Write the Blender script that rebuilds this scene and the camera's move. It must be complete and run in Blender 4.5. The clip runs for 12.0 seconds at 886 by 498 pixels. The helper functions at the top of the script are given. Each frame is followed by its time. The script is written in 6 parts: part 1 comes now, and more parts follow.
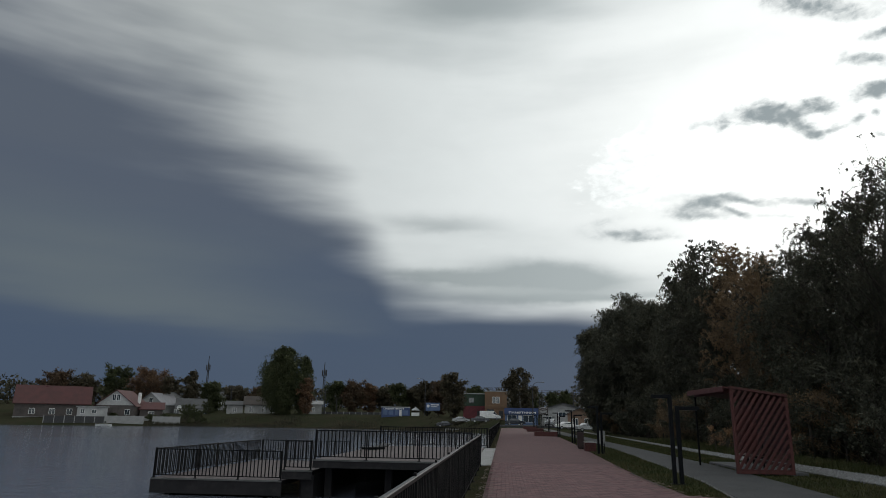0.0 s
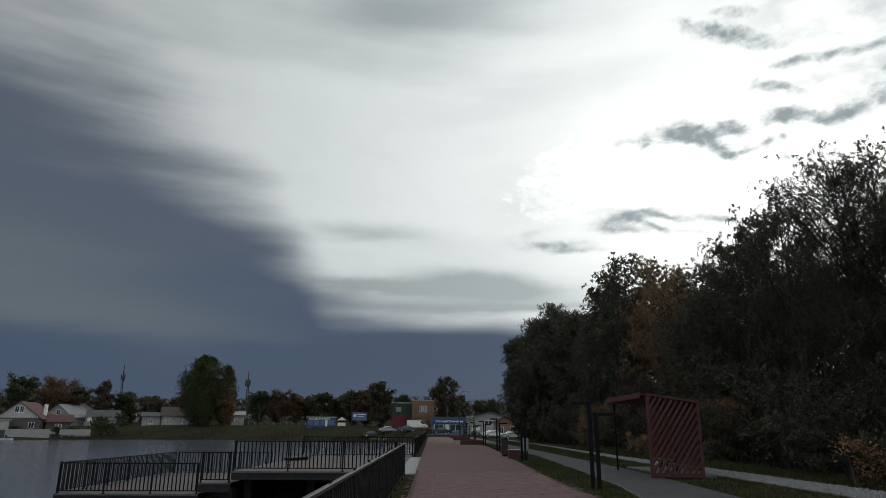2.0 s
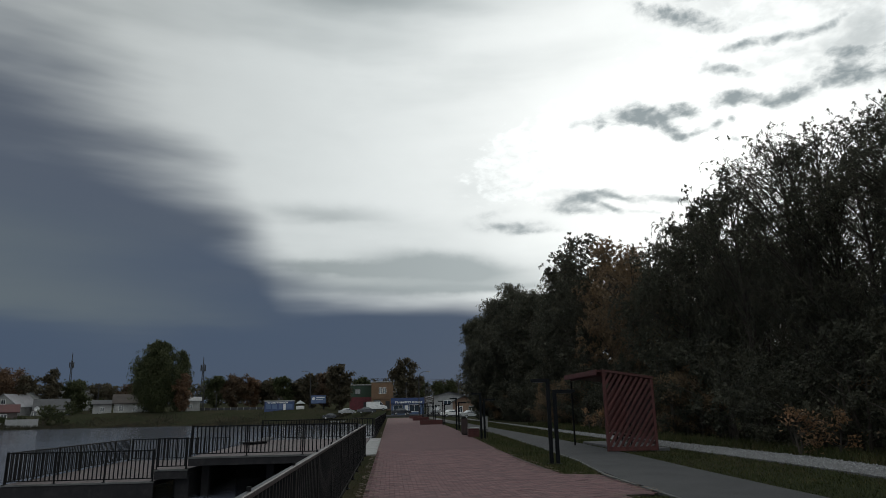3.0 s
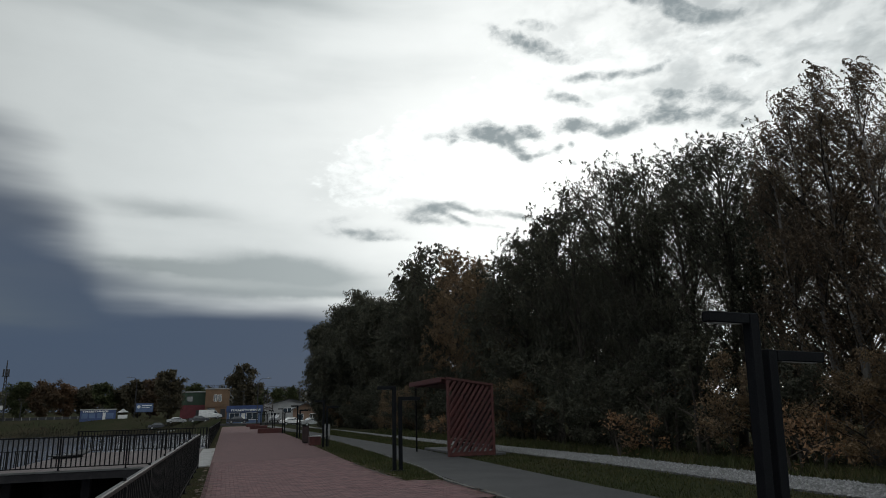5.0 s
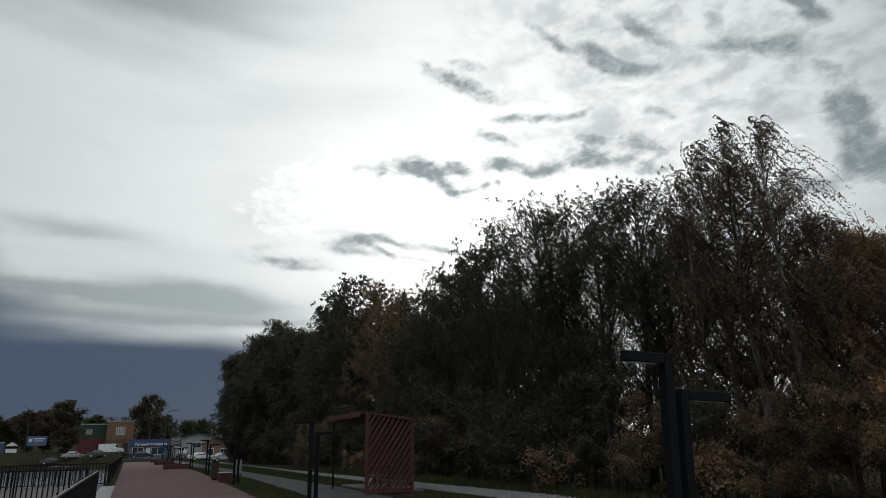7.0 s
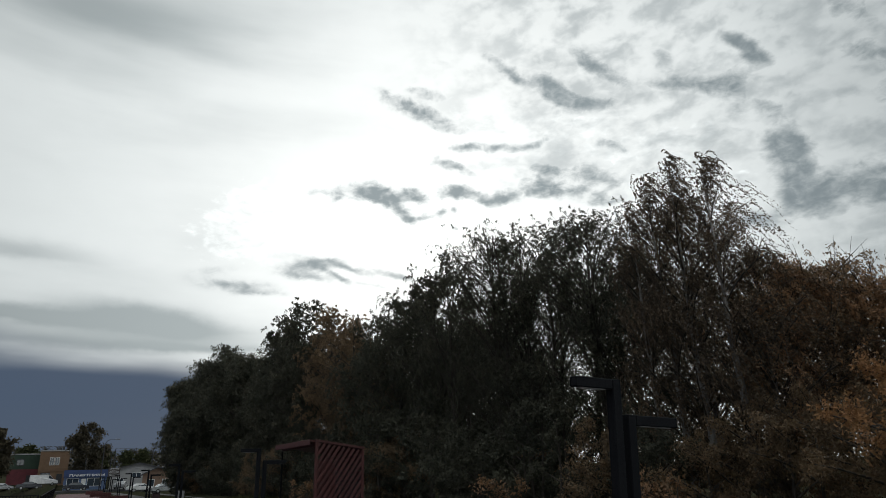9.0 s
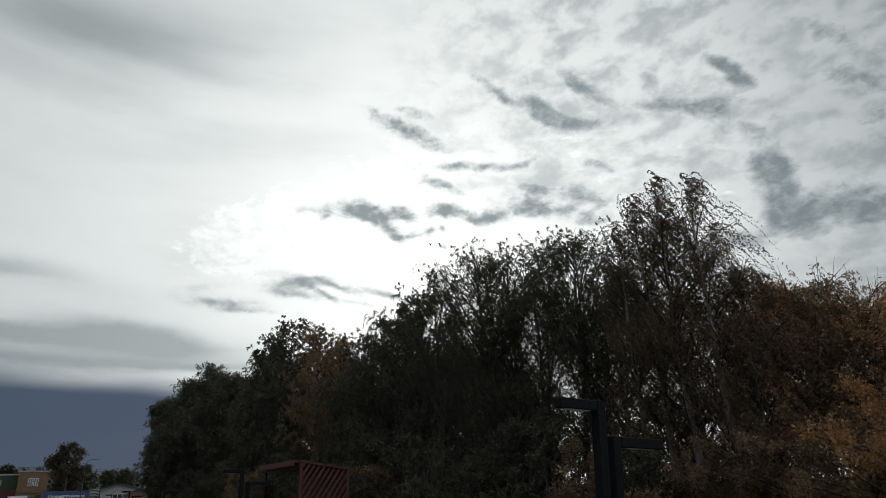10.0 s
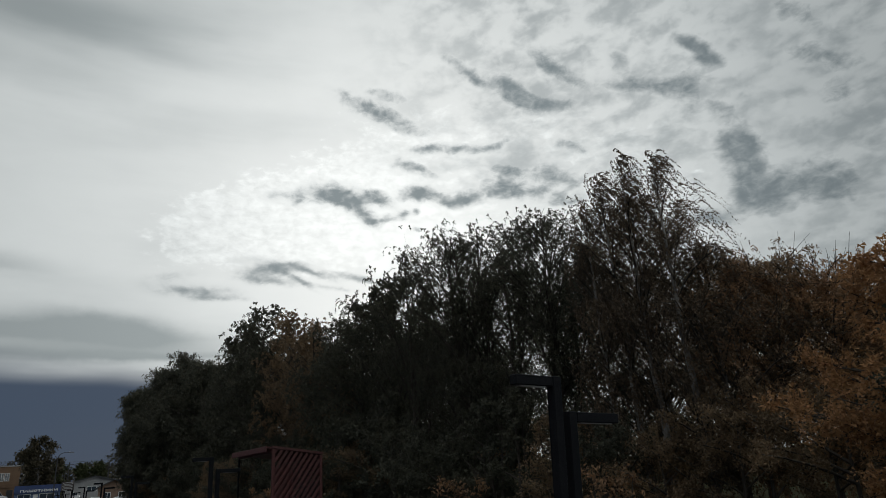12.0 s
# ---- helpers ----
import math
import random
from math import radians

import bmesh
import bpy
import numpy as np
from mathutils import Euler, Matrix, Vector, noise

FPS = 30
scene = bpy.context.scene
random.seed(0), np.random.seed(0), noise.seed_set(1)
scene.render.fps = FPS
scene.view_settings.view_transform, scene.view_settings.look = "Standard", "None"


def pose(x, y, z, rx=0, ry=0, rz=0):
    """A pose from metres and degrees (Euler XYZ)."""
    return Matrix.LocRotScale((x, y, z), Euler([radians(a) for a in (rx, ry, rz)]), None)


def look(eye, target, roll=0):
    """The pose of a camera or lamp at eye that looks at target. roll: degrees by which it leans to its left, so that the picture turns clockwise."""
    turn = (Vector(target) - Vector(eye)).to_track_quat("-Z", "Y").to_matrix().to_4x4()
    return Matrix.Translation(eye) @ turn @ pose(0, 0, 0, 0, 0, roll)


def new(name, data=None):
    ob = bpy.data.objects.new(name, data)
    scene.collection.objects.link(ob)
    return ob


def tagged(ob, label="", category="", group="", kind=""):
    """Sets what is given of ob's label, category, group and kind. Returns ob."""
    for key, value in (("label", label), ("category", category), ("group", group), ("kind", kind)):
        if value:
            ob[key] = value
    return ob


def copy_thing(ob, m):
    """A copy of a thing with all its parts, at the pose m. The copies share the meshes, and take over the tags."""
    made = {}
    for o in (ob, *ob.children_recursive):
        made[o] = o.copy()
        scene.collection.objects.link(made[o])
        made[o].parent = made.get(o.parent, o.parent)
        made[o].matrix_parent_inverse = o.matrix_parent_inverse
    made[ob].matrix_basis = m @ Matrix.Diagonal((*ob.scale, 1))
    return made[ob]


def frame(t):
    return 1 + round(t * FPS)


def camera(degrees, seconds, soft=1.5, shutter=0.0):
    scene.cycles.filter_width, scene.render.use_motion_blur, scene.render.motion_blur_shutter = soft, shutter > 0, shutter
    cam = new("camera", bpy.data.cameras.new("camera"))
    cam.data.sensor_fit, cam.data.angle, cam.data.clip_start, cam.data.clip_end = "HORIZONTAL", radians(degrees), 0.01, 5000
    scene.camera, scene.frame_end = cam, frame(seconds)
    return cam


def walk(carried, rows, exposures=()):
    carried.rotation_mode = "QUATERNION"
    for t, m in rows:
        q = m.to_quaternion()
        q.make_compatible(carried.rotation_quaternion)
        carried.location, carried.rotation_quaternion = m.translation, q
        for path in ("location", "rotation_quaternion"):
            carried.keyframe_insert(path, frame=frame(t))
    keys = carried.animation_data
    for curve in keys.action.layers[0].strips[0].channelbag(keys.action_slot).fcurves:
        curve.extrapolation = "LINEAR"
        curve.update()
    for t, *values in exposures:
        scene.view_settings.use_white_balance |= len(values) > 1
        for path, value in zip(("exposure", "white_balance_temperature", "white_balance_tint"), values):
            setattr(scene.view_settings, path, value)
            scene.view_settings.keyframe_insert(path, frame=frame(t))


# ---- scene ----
# The camera is held at eye height on the brick promenade and turns: seconds, rx, ry, rz, x, y, z.
cam = camera(68.72, 12.0, soft=0.8)
PATH = [
    (0, 104.66, -0.90, 5.18, -0.076, -0.050, 1.639),
    (0.1, 104.53, -0.71, 4.05, -0.049, -0.056, 1.627),
    (0.5, 104.45, -0.82, 2.19, -0.007, -0.056, 1.608),
    (1, 104.35, -0.44, 0.72, -0.004, -0.041, 1.611),
    (1.5, 104.51, -0.23, -0.19, 0.017, -0.025, 1.616),
    (2, 105.51, -0.30, -1.01, 0.018, -0.035, 1.602),
    (2.5, 104.65, -0.53, -1.53, 0.000, -0.000, 1.600),
    (3, 103.86, 1.06, -4.51, -0.030, 0.031, 1.587),
    (3.5, 103.72, 1.72, -10.21, -0.081, 0.064, 1.616),
    (3.7, 103.59, 1.42, -12.06, -0.109, 0.066, 1.618),
    (5.3, 104.48, 1.24, -19.31, -0.152, 0.074, 1.594),
    (5.5, 104.73, 0.91, -20.31, -0.160, 0.082, 1.603),
    (6, 105.06, 1.18, -22.10, -0.154, 0.087, 1.601),
    (6.5, 105.94, 1.26, -23.57, -0.154, 0.092, 1.609),
    (7, 106.88, 1.27, -24.94, -0.150, 0.094, 1.609),
    (7.5, 107.05, 1.25, -27.01, -0.159, 0.088, 1.610),
    (7.7, 106.71, 1.51, -28.00, -0.165, 0.083, 1.609),
    (9.3, 109.50, 1.56, -29.29, -0.147, 0.068, 1.581),
    (9.5, 109.60, 1.62, -29.68, -0.147, 0.068, 1.581),
    (10, 110.72, 1.61, -30.09, -0.120, 0.056, 1.599),
    (10.5, 111.07, 1.29, -29.71, -0.032, 0.030, 1.593),
    (11, 110.74, 2.82, -30.00, 0.041, 0.017, 1.596),
    (11.5, 110.47, 3.37, -30.91, 0.067, 0.010, 1.585),
    (12, 109.14, 3.45, -31.82, 0.104, 0.028, 1.579),
]
walk(cam, [(t, pose(x, y, z, rx, ry, rz)) for t, rx, ry, rz, x, y, z in PATH],
     exposures=[(0.0, 0.22), (3.5, 0.18), (6.0, 0.15), (9.5, 0.24), (10.6, -0.08), (12.0, -0.14)])

SUN_AZ, SUN_EL = 29.0, 20.0          # degrees from +y towards +x, and above the horizon


# ---------------------------------------------------------------- node helpers
class Nodes:
    """Short hand for a node tree: values are sockets or numbers."""

    def __init__(self, tree):
        self.t = tree
        tree.nodes.clear()

    def add(self, kind, operation="", interpolation_type="", data_type="", blend_type=""):
        n = self.t.nodes.new(kind)
        if data_type:
            n.data_type = data_type
        if blend_type:
            n.blend_type = blend_type
        if operation:
            n.operation = operation
        if interpolation_type:
            n.interpolation_type = interpolation_type
        return n

    def put(self, sock, v):
        if isinstance(v, bpy.types.NodeSocket):
            self.t.links.new(v, sock)
        elif v is not None:
            sock.default_value = v

    def math(self, op, a, b=None, c=None):
        n = self.add("ShaderNodeMath", operation=op)
        for s, v in zip(n.inputs, (a, b, c)):
            self.put(s, v)
        return n.outputs[0]

    def vmath(self, op, a, b=None):
        n = self.add("ShaderNodeVectorMath", operation=op)
        for s, v in zip(n.inputs, (a, b)):
            self.put(s, v)
        return n.outputs[0]

    def smooth(self, v, lo, hi, a=0.0, b=1.0):
        n = self.add("ShaderNodeMapRange", interpolation_type="SMOOTHSTEP")
        for s, x in zip(n.inputs, (v, lo, hi, a, b)):
            self.put(s, x)
        return n.outputs[0]

    def mix(self, f, a, b, blend="MIX"):
        n = self.add("ShaderNodeMix", data_type="RGBA", blend_type=blend)
        self.put(n.inputs[0], f)
        self.put(n.inputs[6], a)
        self.put(n.inputs[7], b)
        return n.outputs[2]

    def noise(self, vec, scale, detail=4.0, rough=0.55, dist=0.0):
        n = self.add("ShaderNodeTexNoise")
        self.put(n.inputs["Vector"], vec)
        for k, v in (("Scale", scale), ("Detail", detail), ("Roughness", rough), ("Distortion", dist)):
            n.inputs[k].default_value = v
        return n.outputs[0]

    def scaled(self, vec, s, r=(0, 0, 0), loc=(0, 0, 0)):
        n = self.add("ShaderNodeMapping")
        self.put(n.inputs[0], vec)
        n.inputs["Location"].default_value = loc
        n.inputs["Rotation"].default_value = [radians(a) for a in r]
        n.inputs["Scale"].default_value = s
        return n.outputs[0]

    def ramp(self, f, stops):
        n = self.add("ShaderNodeValToRGB")
        self.put(n.inputs[0], f)
        el = n.color_ramp.elements
        while len(el) < len(stops):
            el.new(0.5)
        for e, (p, c) in zip(el, stops):
            e.position = p
            e.color = (*c, 1) if isinstance(c, tuple) else (c, c, c, 1)
        return n.outputs[0]


# ---------------------------------------------------------------- world: an autumn sky, half storm cloud, half thin bright veil
world = bpy.data.worlds.new("sky")
scene.world = world
world.use_nodes = True
N = Nodes(world.node_tree)
gen = N.add("ShaderNodeTexCoord").outputs["Generated"]
xyz = N.add("ShaderNodeSeparateXYZ")
N.put(xyz.inputs[0], gen)
az = N.math("MULTIPLY", N.math("ARCTAN2", xyz.outputs[0], xyz.outputs[1]), 57.2958)
el = N.math("MULTIPLY", N.math("ARCSINE", xyz.outputs[2]), 57.2958)
comb = N.add("ShaderNodeCombineXYZ")
N.put(comb.inputs[0], az)
N.put(comb.inputs[1], el)
sky_uv = comb.outputs[0]
# slow warps shared by all the cloud forms
warp_a = N.math("SUBTRACT", N.noise(N.scaled(sky_uv, (0.05, 0.10, 1)), 1.0, 3), 0.5)
warp_u = N.math("SUBTRACT", N.noise(N.scaled(sky_uv, (0.30, 0.46, 1), (0, 0, -6)), 1.0, 5, 0.62), 0.5)
warp_v = N.math("SUBTRACT", N.noise(N.scaled(sky_uv, (0.34, 0.50, 1), (0, 0, 11), (7, 3, 0)), 1.0, 5, 0.62), 0.5)
streak = N.math("SUBTRACT", N.noise(N.scaled(sky_uv, (0.035, 0.20, 1), (0, 0, 4), (3, 7, 0)), 1.0, 4, 0.5), 0.5)
streak_d = N.math("SUBTRACT", N.noise(N.scaled(sky_uv, (0.03, 0.14, 1), (0, 0, 20), (9, 2, 0)), 1.0, 4, 0.5), 0.5)
billow = N.math("SUBTRACT", N.noise(N.scaled(sky_uv, (0.30, 0.52, 1), (0, 0, -8), (5, 1, 0)), 1.0, 5, 0.55, 0.3), 0.5)
fluff = N.math("SUBTRACT", N.noise(N.scaled(sky_uv, (0.80, 1.25, 1), (0, 0, -12), (2, 8, 0)), 1.0, 4, 0.55, 0.4), 0.5)
crumbs = N.math("SUBTRACT", N.noise(N.scaled(sky_uv, (1.25, 2.3, 1), (0, 0, 8), (4, 3, 0)), 1.0, 4, 0.55, 0.4), 0.5)


def cloud_spots(spots, vec):
    """Sum of soft tilted ellipses: azimuth, elevation, half width, half height, tilt, weight."""
    total = 0.0
    for a, e, ra, re, tilt, w in spots:
        m = N.add("ShaderNodeMapping")
        m.vector_type = "TEXTURE"
        if total:                     # a vanishing share of the sum so far, so that the terms are worked out one after another
            k = N.add("ShaderNodeVectorMath", operation="MULTIPLY_ADD")
            N.put(k.inputs[0], total)
            k.inputs[1].default_value = (1e-9, 1e-9, 1e-9)
            N.put(k.inputs[2], vec)
            N.put(m.inputs[0], k.outputs[0])
        else:
            N.put(m.inputs[0], vec)
        m.inputs["Location"].default_value = (a, e, 0)
        m.inputs["Rotation"].default_value = (0, 0, radians(tilt))
        m.inputs["Scale"].default_value = (ra, re, 1)
        dot = N.add("ShaderNodeVectorMath", operation="DOT_PRODUCT")
        N.put(dot.inputs[0], m.outputs[0])
        N.put(dot.inputs[1], m.outputs[0])
        total = N.math("MULTIPLY_ADD", N.math("POWER", 0.5, dot.outputs["Value"]), w, total)
    return total


def bent(du, dv):
    """The sky's azimuth and elevation, shifted by du and dv."""
    n = N.add("ShaderNodeCombineXYZ")
    N.put(n.inputs[0], N.math("ADD", az, du))
    N.put(n.inputs[1], N.math("ADD", el, dv))
    return n.outputs[0]


warped = bent(N.math("MULTIPLY", warp_u, 2.0), N.math("MULTIPLY", warp_v, 1.3))
# small dark clouds under the veil, row by row
PUFFS = [(27.2, 31.2, 3.3, 0.6, -20, 1), (28.0, 32.7, 2.3, 0.5, -18, 0.5), (30.8, 29.6, 1.6, 0.4, -3, 0.45), (22.2, 24.3, 1.7, 0.8, -8, 1), (24.3, 23.6, 1.6, 0.8, -18, 1.1),
         (26.0, 22.2, 1.2, 0.5, -39, 0.9), (19.5, 23.8, 0.7, 0.6, 2, 0.8), (17.5, 23.9, 1.2, 0.5, 2, 0.5), (27.1, 23.8, 1.3, 0.5, -24, 1.1), (30.5, 24.1, 1.3, 0.6, -2, 1),
         (32.7, 23.7, 1.4, 0.5, -12, 1.05), (27.8, 22.0, 1.0, 0.3, 7, 0.8), (29.4, 22.4, 0.5, 0.4, -1, 0.7), (30.7, 22.5, 0.4, 0.3, -2, 0.7), (30.7, 21.1, 0.5, 0.2, -3, 0.7)]
SCRAPS = [(31.1, 26.2, 2.0, 0.5, -21, 0.85), (28.6, 26.6, 0.9, 0.8, 1, 0.3), (35.1, 27.7, 3.4, 0.4, -4, 0.75), (31.5, 27.9, 1.4, 0.4, -3, 0.5), (39.5, 28.0, 1.7, 0.4, 11, 0.5),
          (35.3, 23.3, 1.4, 0.6, 5, 0.95), (39.1, 24.0, 1.7, 0.9, -6, 1.05), (39.5, 25.7, 1.2, 0.6, -14, 0.85), (43.3, 25.0, 1.8, 0.8, -8, 0.75), (45.4, 23.7, 1.6, 0.7, -8, 0.65),
          (44.6, 22.3, 1.8, 0.5, -8, 0.7), (45.9, 26.9, 1.8, 0.6, -16, 0.75), (48.7, 24.6, 1.8, 0.6, -10, 0.6), (51.1, 23.1, 1.0, 0.9, 79, 0.8), (41.9, 23.5, 1.4, 0.6, -7, 0.6)]
PLUMES = [(35.7, 34.8, 1.9, 0.5, -38, 0.85), (37.7, 33.5, 1.0, 0.4, -38, 0.7), (40.9, 32.3, 2.1, 0.9, -33, 1.1), (43.0, 30.9, 2.4, 0.7, -18, 1.05), (46.7, 30.3, 2.0, 0.5, -10, 0.55),
          (44.6, 34.0, 1.9, 0.6, -42, 1.0), (47.2, 32.2, 1.8, 0.7, -35, 0.65), (51.8, 32.7, 1.2, 0.7, -49, 0.75), (52.3, 30.7, 2.6, 0.7, -13, 0.8), (55.7, 30.1, 2.0, 0.9, -14, 0.7),
          (58.0, 33.0, 1.4, 0.6, -31, 0.95), (59.5, 31.3, 1.5, 0.6, -43, 1.05), (57.8, 29.6, 1.2, 1.1, 82, 0.75), (56.9, 27.1, 1.0, 0.9, -17, 0.45)]
EAST = [(59.5, 27.2, 1.3, 0.6, -26, 0.75), (60.1, 24.5, 1.5, 1.4, -25, 1.05), (60.6, 21.9, 1.9, 1.5, 77, 1.05), (61.1, 19.3, 1.8, 1.1, -14, 0.95), (56.9, 18.8, 2.0, 0.6, -17, 0.95),
        (56.2, 22.0, 1.2, 0.7, -12, 0.45), (66.7, 32.6, 2.8, 0.9, -35, 0.85), (67.7, 29.0, 3.5, 1.0, -21, 0.85), (68.6, 26.0, 1.7, 1.4, -27, 0.65), (64.3, 19.9, 2.7, 1.4, -10, 0.85),
        (66.8, 19.3, 2.3, 1.7, 76, 0.75), (64.5, 26.8, 1.1, 0.3, 8, 0.4)]
LOW = [(16.7, 17.4, 2.1, 0.6, 6, 0.9), (18.8, 18.0, 1.7, 0.4, 1, 0.8), (17.5, 16.5, 1.7, 0.3, -7, 0.6), (14.9, 18.4, 1.5, 0.3, 2, 0.45), (19.7, 16.7, 1.6, 0.2, -27, 0.75),
       (21.4, 17.2, 1.7, 0.2, -20, 0.65), (23.9, 17.0, 2.6, 0.3, -9, 0.7), (22.4, 16.1, 2.3, 0.2, -8, 0.5), (26.0, 16.5, 1.0, 0.2, -16, 0.5), (11.1, 15.6, 3.0, 0.5, -2, 0.75),
       (9.4, 16.8, 2.1, 0.4, 8, 0.35), (12.8, 15.1, 2.3, 0.2, 0, 0.45)]
crisp = cloud_spots(PUFFS + SCRAPS, warped)
soft_ = cloud_spots(PLUMES + EAST + LOW, bent(N.math("MULTIPLY", warp_u, 1.5), N.math("MULTIPLY", warp_v, 0.8)))
relief = N.math("ADD", N.math("ADD", N.math("MULTIPLY", billow, 1.5), N.math("MULTIPLY", fluff, 2.0)), N.math("MULTIPLY", crumbs, 0.7))
crisp_d = N.smooth(N.math("ADD", N.math("MINIMUM", crisp, 1.1), N.math("MULTIPLY", relief, N.math("MULTIPLY", N.smooth(crisp, 0.04, 0.5), 0.75))), 0.02, 1.30)
soft_d = N.smooth(N.math("ADD", N.math("MINIMUM", soft_, 1.1), N.math("MULTIPLY", relief, N.math("MULTIPLY", N.smooth(soft_, 0.04, 0.5), 0.55))), 0.02, 1.35)
ragged = N.math("MAXIMUM", crisp_d, soft_d)
# mottled high cloud round the dark scraps, thickening to the east
dapple = N.math("MULTIPLY", N.smooth(az, 20.0, 44.0), N.smooth(el, 20.0, 26.0))
heap = N.math("SUBTRACT", N.noise(N.scaled(sky_uv, (0.24, 0.46, 1), (0, 0, -14), (8, 5, 0)), 1.0, 3, 0.5, 0.2), 0.5)
mottle = N.smooth(N.math("ADD", heap, N.math("MULTIPLY", fluff, 0.35)), -0.14, 0.22)
ragged = N.math("MAXIMUM", ragged, N.math("MULTIPLY", N.math("MULTIPLY", mottle, dapple), 0.55))
overcast = N.math("MULTIPLY", N.smooth(az, 52.0, 70.0), N.smooth(el, 6.0, 14.0))
ragged = N.math("MAXIMUM", ragged, N.math("MULTIPLY", overcast, N.math("ADD", N.math("MULTIPLY", mottle, 0.45), 0.30)))

# the storm bank: its upper edge runs level over the town and climbs to the left
def by_azimuth(points, top):
    """A value that follows the azimuth through points (degrees, value)."""
    n = N.add("ShaderNodeFloatCurve")
    c = n.mapping.curves[0]
    c.points[0].location, c.points[1].location = (0.0, points[0][1] / top), (1.0, points[-1][1] / top)
    for a, e in points[1:-1]:
        c.points.new((a + 60) / 120, e / top)
    n.mapping.update()
    lin = N.add("ShaderNodeMapRange")
    for s_, v_ in zip(lin.inputs, (az, -60.0, 60.0, 0.0, 1.0)):
        N.put(s_, v_)
    N.put(n.inputs["Value"], lin.outputs[0])
    return N.math("MULTIPLY", n.outputs[0], top)


edge_el = by_azimuth([(-60, 34.0), (-38, 30.5), (-30, 27.0), (-25, 24.0), (-20, 20.8), (-16, 18.2), (-13, 15.4), (-11, 12.8), (-8.8, 10.8), (-4, 9.7), (7, 9.0), (60, 6.5)], 50.0)
softness = by_azimuth([(-60, 10.0), (-38, 9.0), (-25, 5.8), (-16, 4.6), (-10, 3.2), (-3, 1.5), (8, 1.1), (60, 1.0)], 10.0)
depth = N.math("ADD", N.math("SUBTRACT", edge_el, el), N.math("MULTIPLY", N.math("MULTIPLY", streak, softness), 2.4))
bank = N.smooth(N.math("DIVIDE", depth, softness), -1.15, 1.0)

# long thin darker veils over the bright part
VEILS = [(4.2, 12.6, 4.0, 0.7, -5, 0.78), (6.5, 12.0, 5.0, 0.5, -2, 0.5), (-5.0, 12.3, 5.0, 0.45, 0, 0.75), (-6.0, 17.0, 5.5, 0.55, -2, 0.55), (8.0, 10.4, 6.0, 0.35, 0, 0.4), (7.5, 20.0, 3.2, 2.6, 20, 0.16),
         (-28, 33, 15, 5, 0, 0.42), (-1.0, 30.4, 8.0, 1.4, -3, 0.34), (-2.0, 35.5, 9.0, 2.4, -4, 0.50), (16, 30, 8, 1.6, 4, 0.12), (12, 38, 14, 3.0, 0, 0.30), (2.0, 13.4, 11, 2.0, 0, 0.28), (3.0, 10.6, 13, 1.0, 0, 0.55)]
veil = cloud_spots(VEILS, bent(N.math("MULTIPLY", warp_a, 6.0), N.math("ADD", N.math("MULTIPLY", streak, 3.0), N.math("MULTIPLY", warp_v, 0.7))))
veil = N.math("ADD", veil, N.math("MULTIPLY", N.math("ADD", streak, streak_d), 0.85))
veil = N.smooth(veil, -0.10, 1.05)

# glow of the hidden sun
sun_dir = (math.sin(radians(SUN_AZ)) * math.cos(radians(SUN_EL)), math.cos(radians(SUN_AZ)) * math.cos(radians(SUN_EL)), math.sin(radians(SUN_EL)))
dotp = N.add("ShaderNodeVectorMath", operation="DOT_PRODUCT")
N.put(dotp.inputs[0], gen)
dotp.inputs[1].default_value = sun_dir
sun_d = N.math("MULTIPLY", N.math("ARCCOSINE", N.math("MINIMUM", dotp.outputs["Value"], 0.99999)), 57.2958)
g1 = N.math("POWER", 2.718, N.math("MULTIPLY", N.math("MULTIPLY", sun_d, sun_d), -1 / (2 * 11.0 ** 2)))
g2 = N.math("POWER", 2.718, N.math("MULTIPLY", N.math("MULTIPLY", sun_d, sun_d), -1 / (2 * 30.0 ** 2)))
bright = N.math("ADD", N.math("ADD", N.math("MULTIPLY", g1, 0.16), N.math("MULTIPLY", g2, 0.48)), 0.38)
# the lit cloud field round the sun, feathered at its rim
PATCH = [(18.6, 21.6, 7.6, 3.0, 9, 1), (12.1, 21.1, 3.8, 2.0, 25, 0.9), (27.7, 20.9, 10.5, 3.4, -2, 1), (25.5, 26.6, 7.0, 2.2, 13, 0.5), (35.8, 28.8, 12.2, 3.4, -5, 0.55), (52.1, 25.0, 8.2, 2.8, -11, 0.5)]
patch = cloud_spots(PATCH, bent(N.math("MULTIPLY", warp_u, 1.6), N.math("MULTIPLY", warp_v, 1.2)))
rim = N.math("ADD", N.math("MULTIPLY", N.math("ADD", fluff, billow), 0.9), N.math("MULTIPLY", crumbs, 0.55))
patch = N.smooth(N.math("ADD", patch, rim), 0.40, 0.85)
bright = N.math("ADD", bright, N.math("MULTIPLY", patch, N.math("ADD", N.math("MULTIPLY", N.math("ADD", fluff, N.math("MULTIPLY", crumbs, 0.7)), 0.42), 0.09)))
# added fill: the unseen even overcast behind the camera and overhead is brightened
behind = N.math("MULTIPLY", N.smooth(sun_d, 55.0, 110.0), 0.95)
bright = N.math("ADD", bright, behind)
bright = N.math("MULTIPLY", bright, N.math("ADD", N.math("ADD", N.math("MULTIPLY", billow, 0.06), N.math("MULTIPLY", streak_d, 0.16)), 1.0))

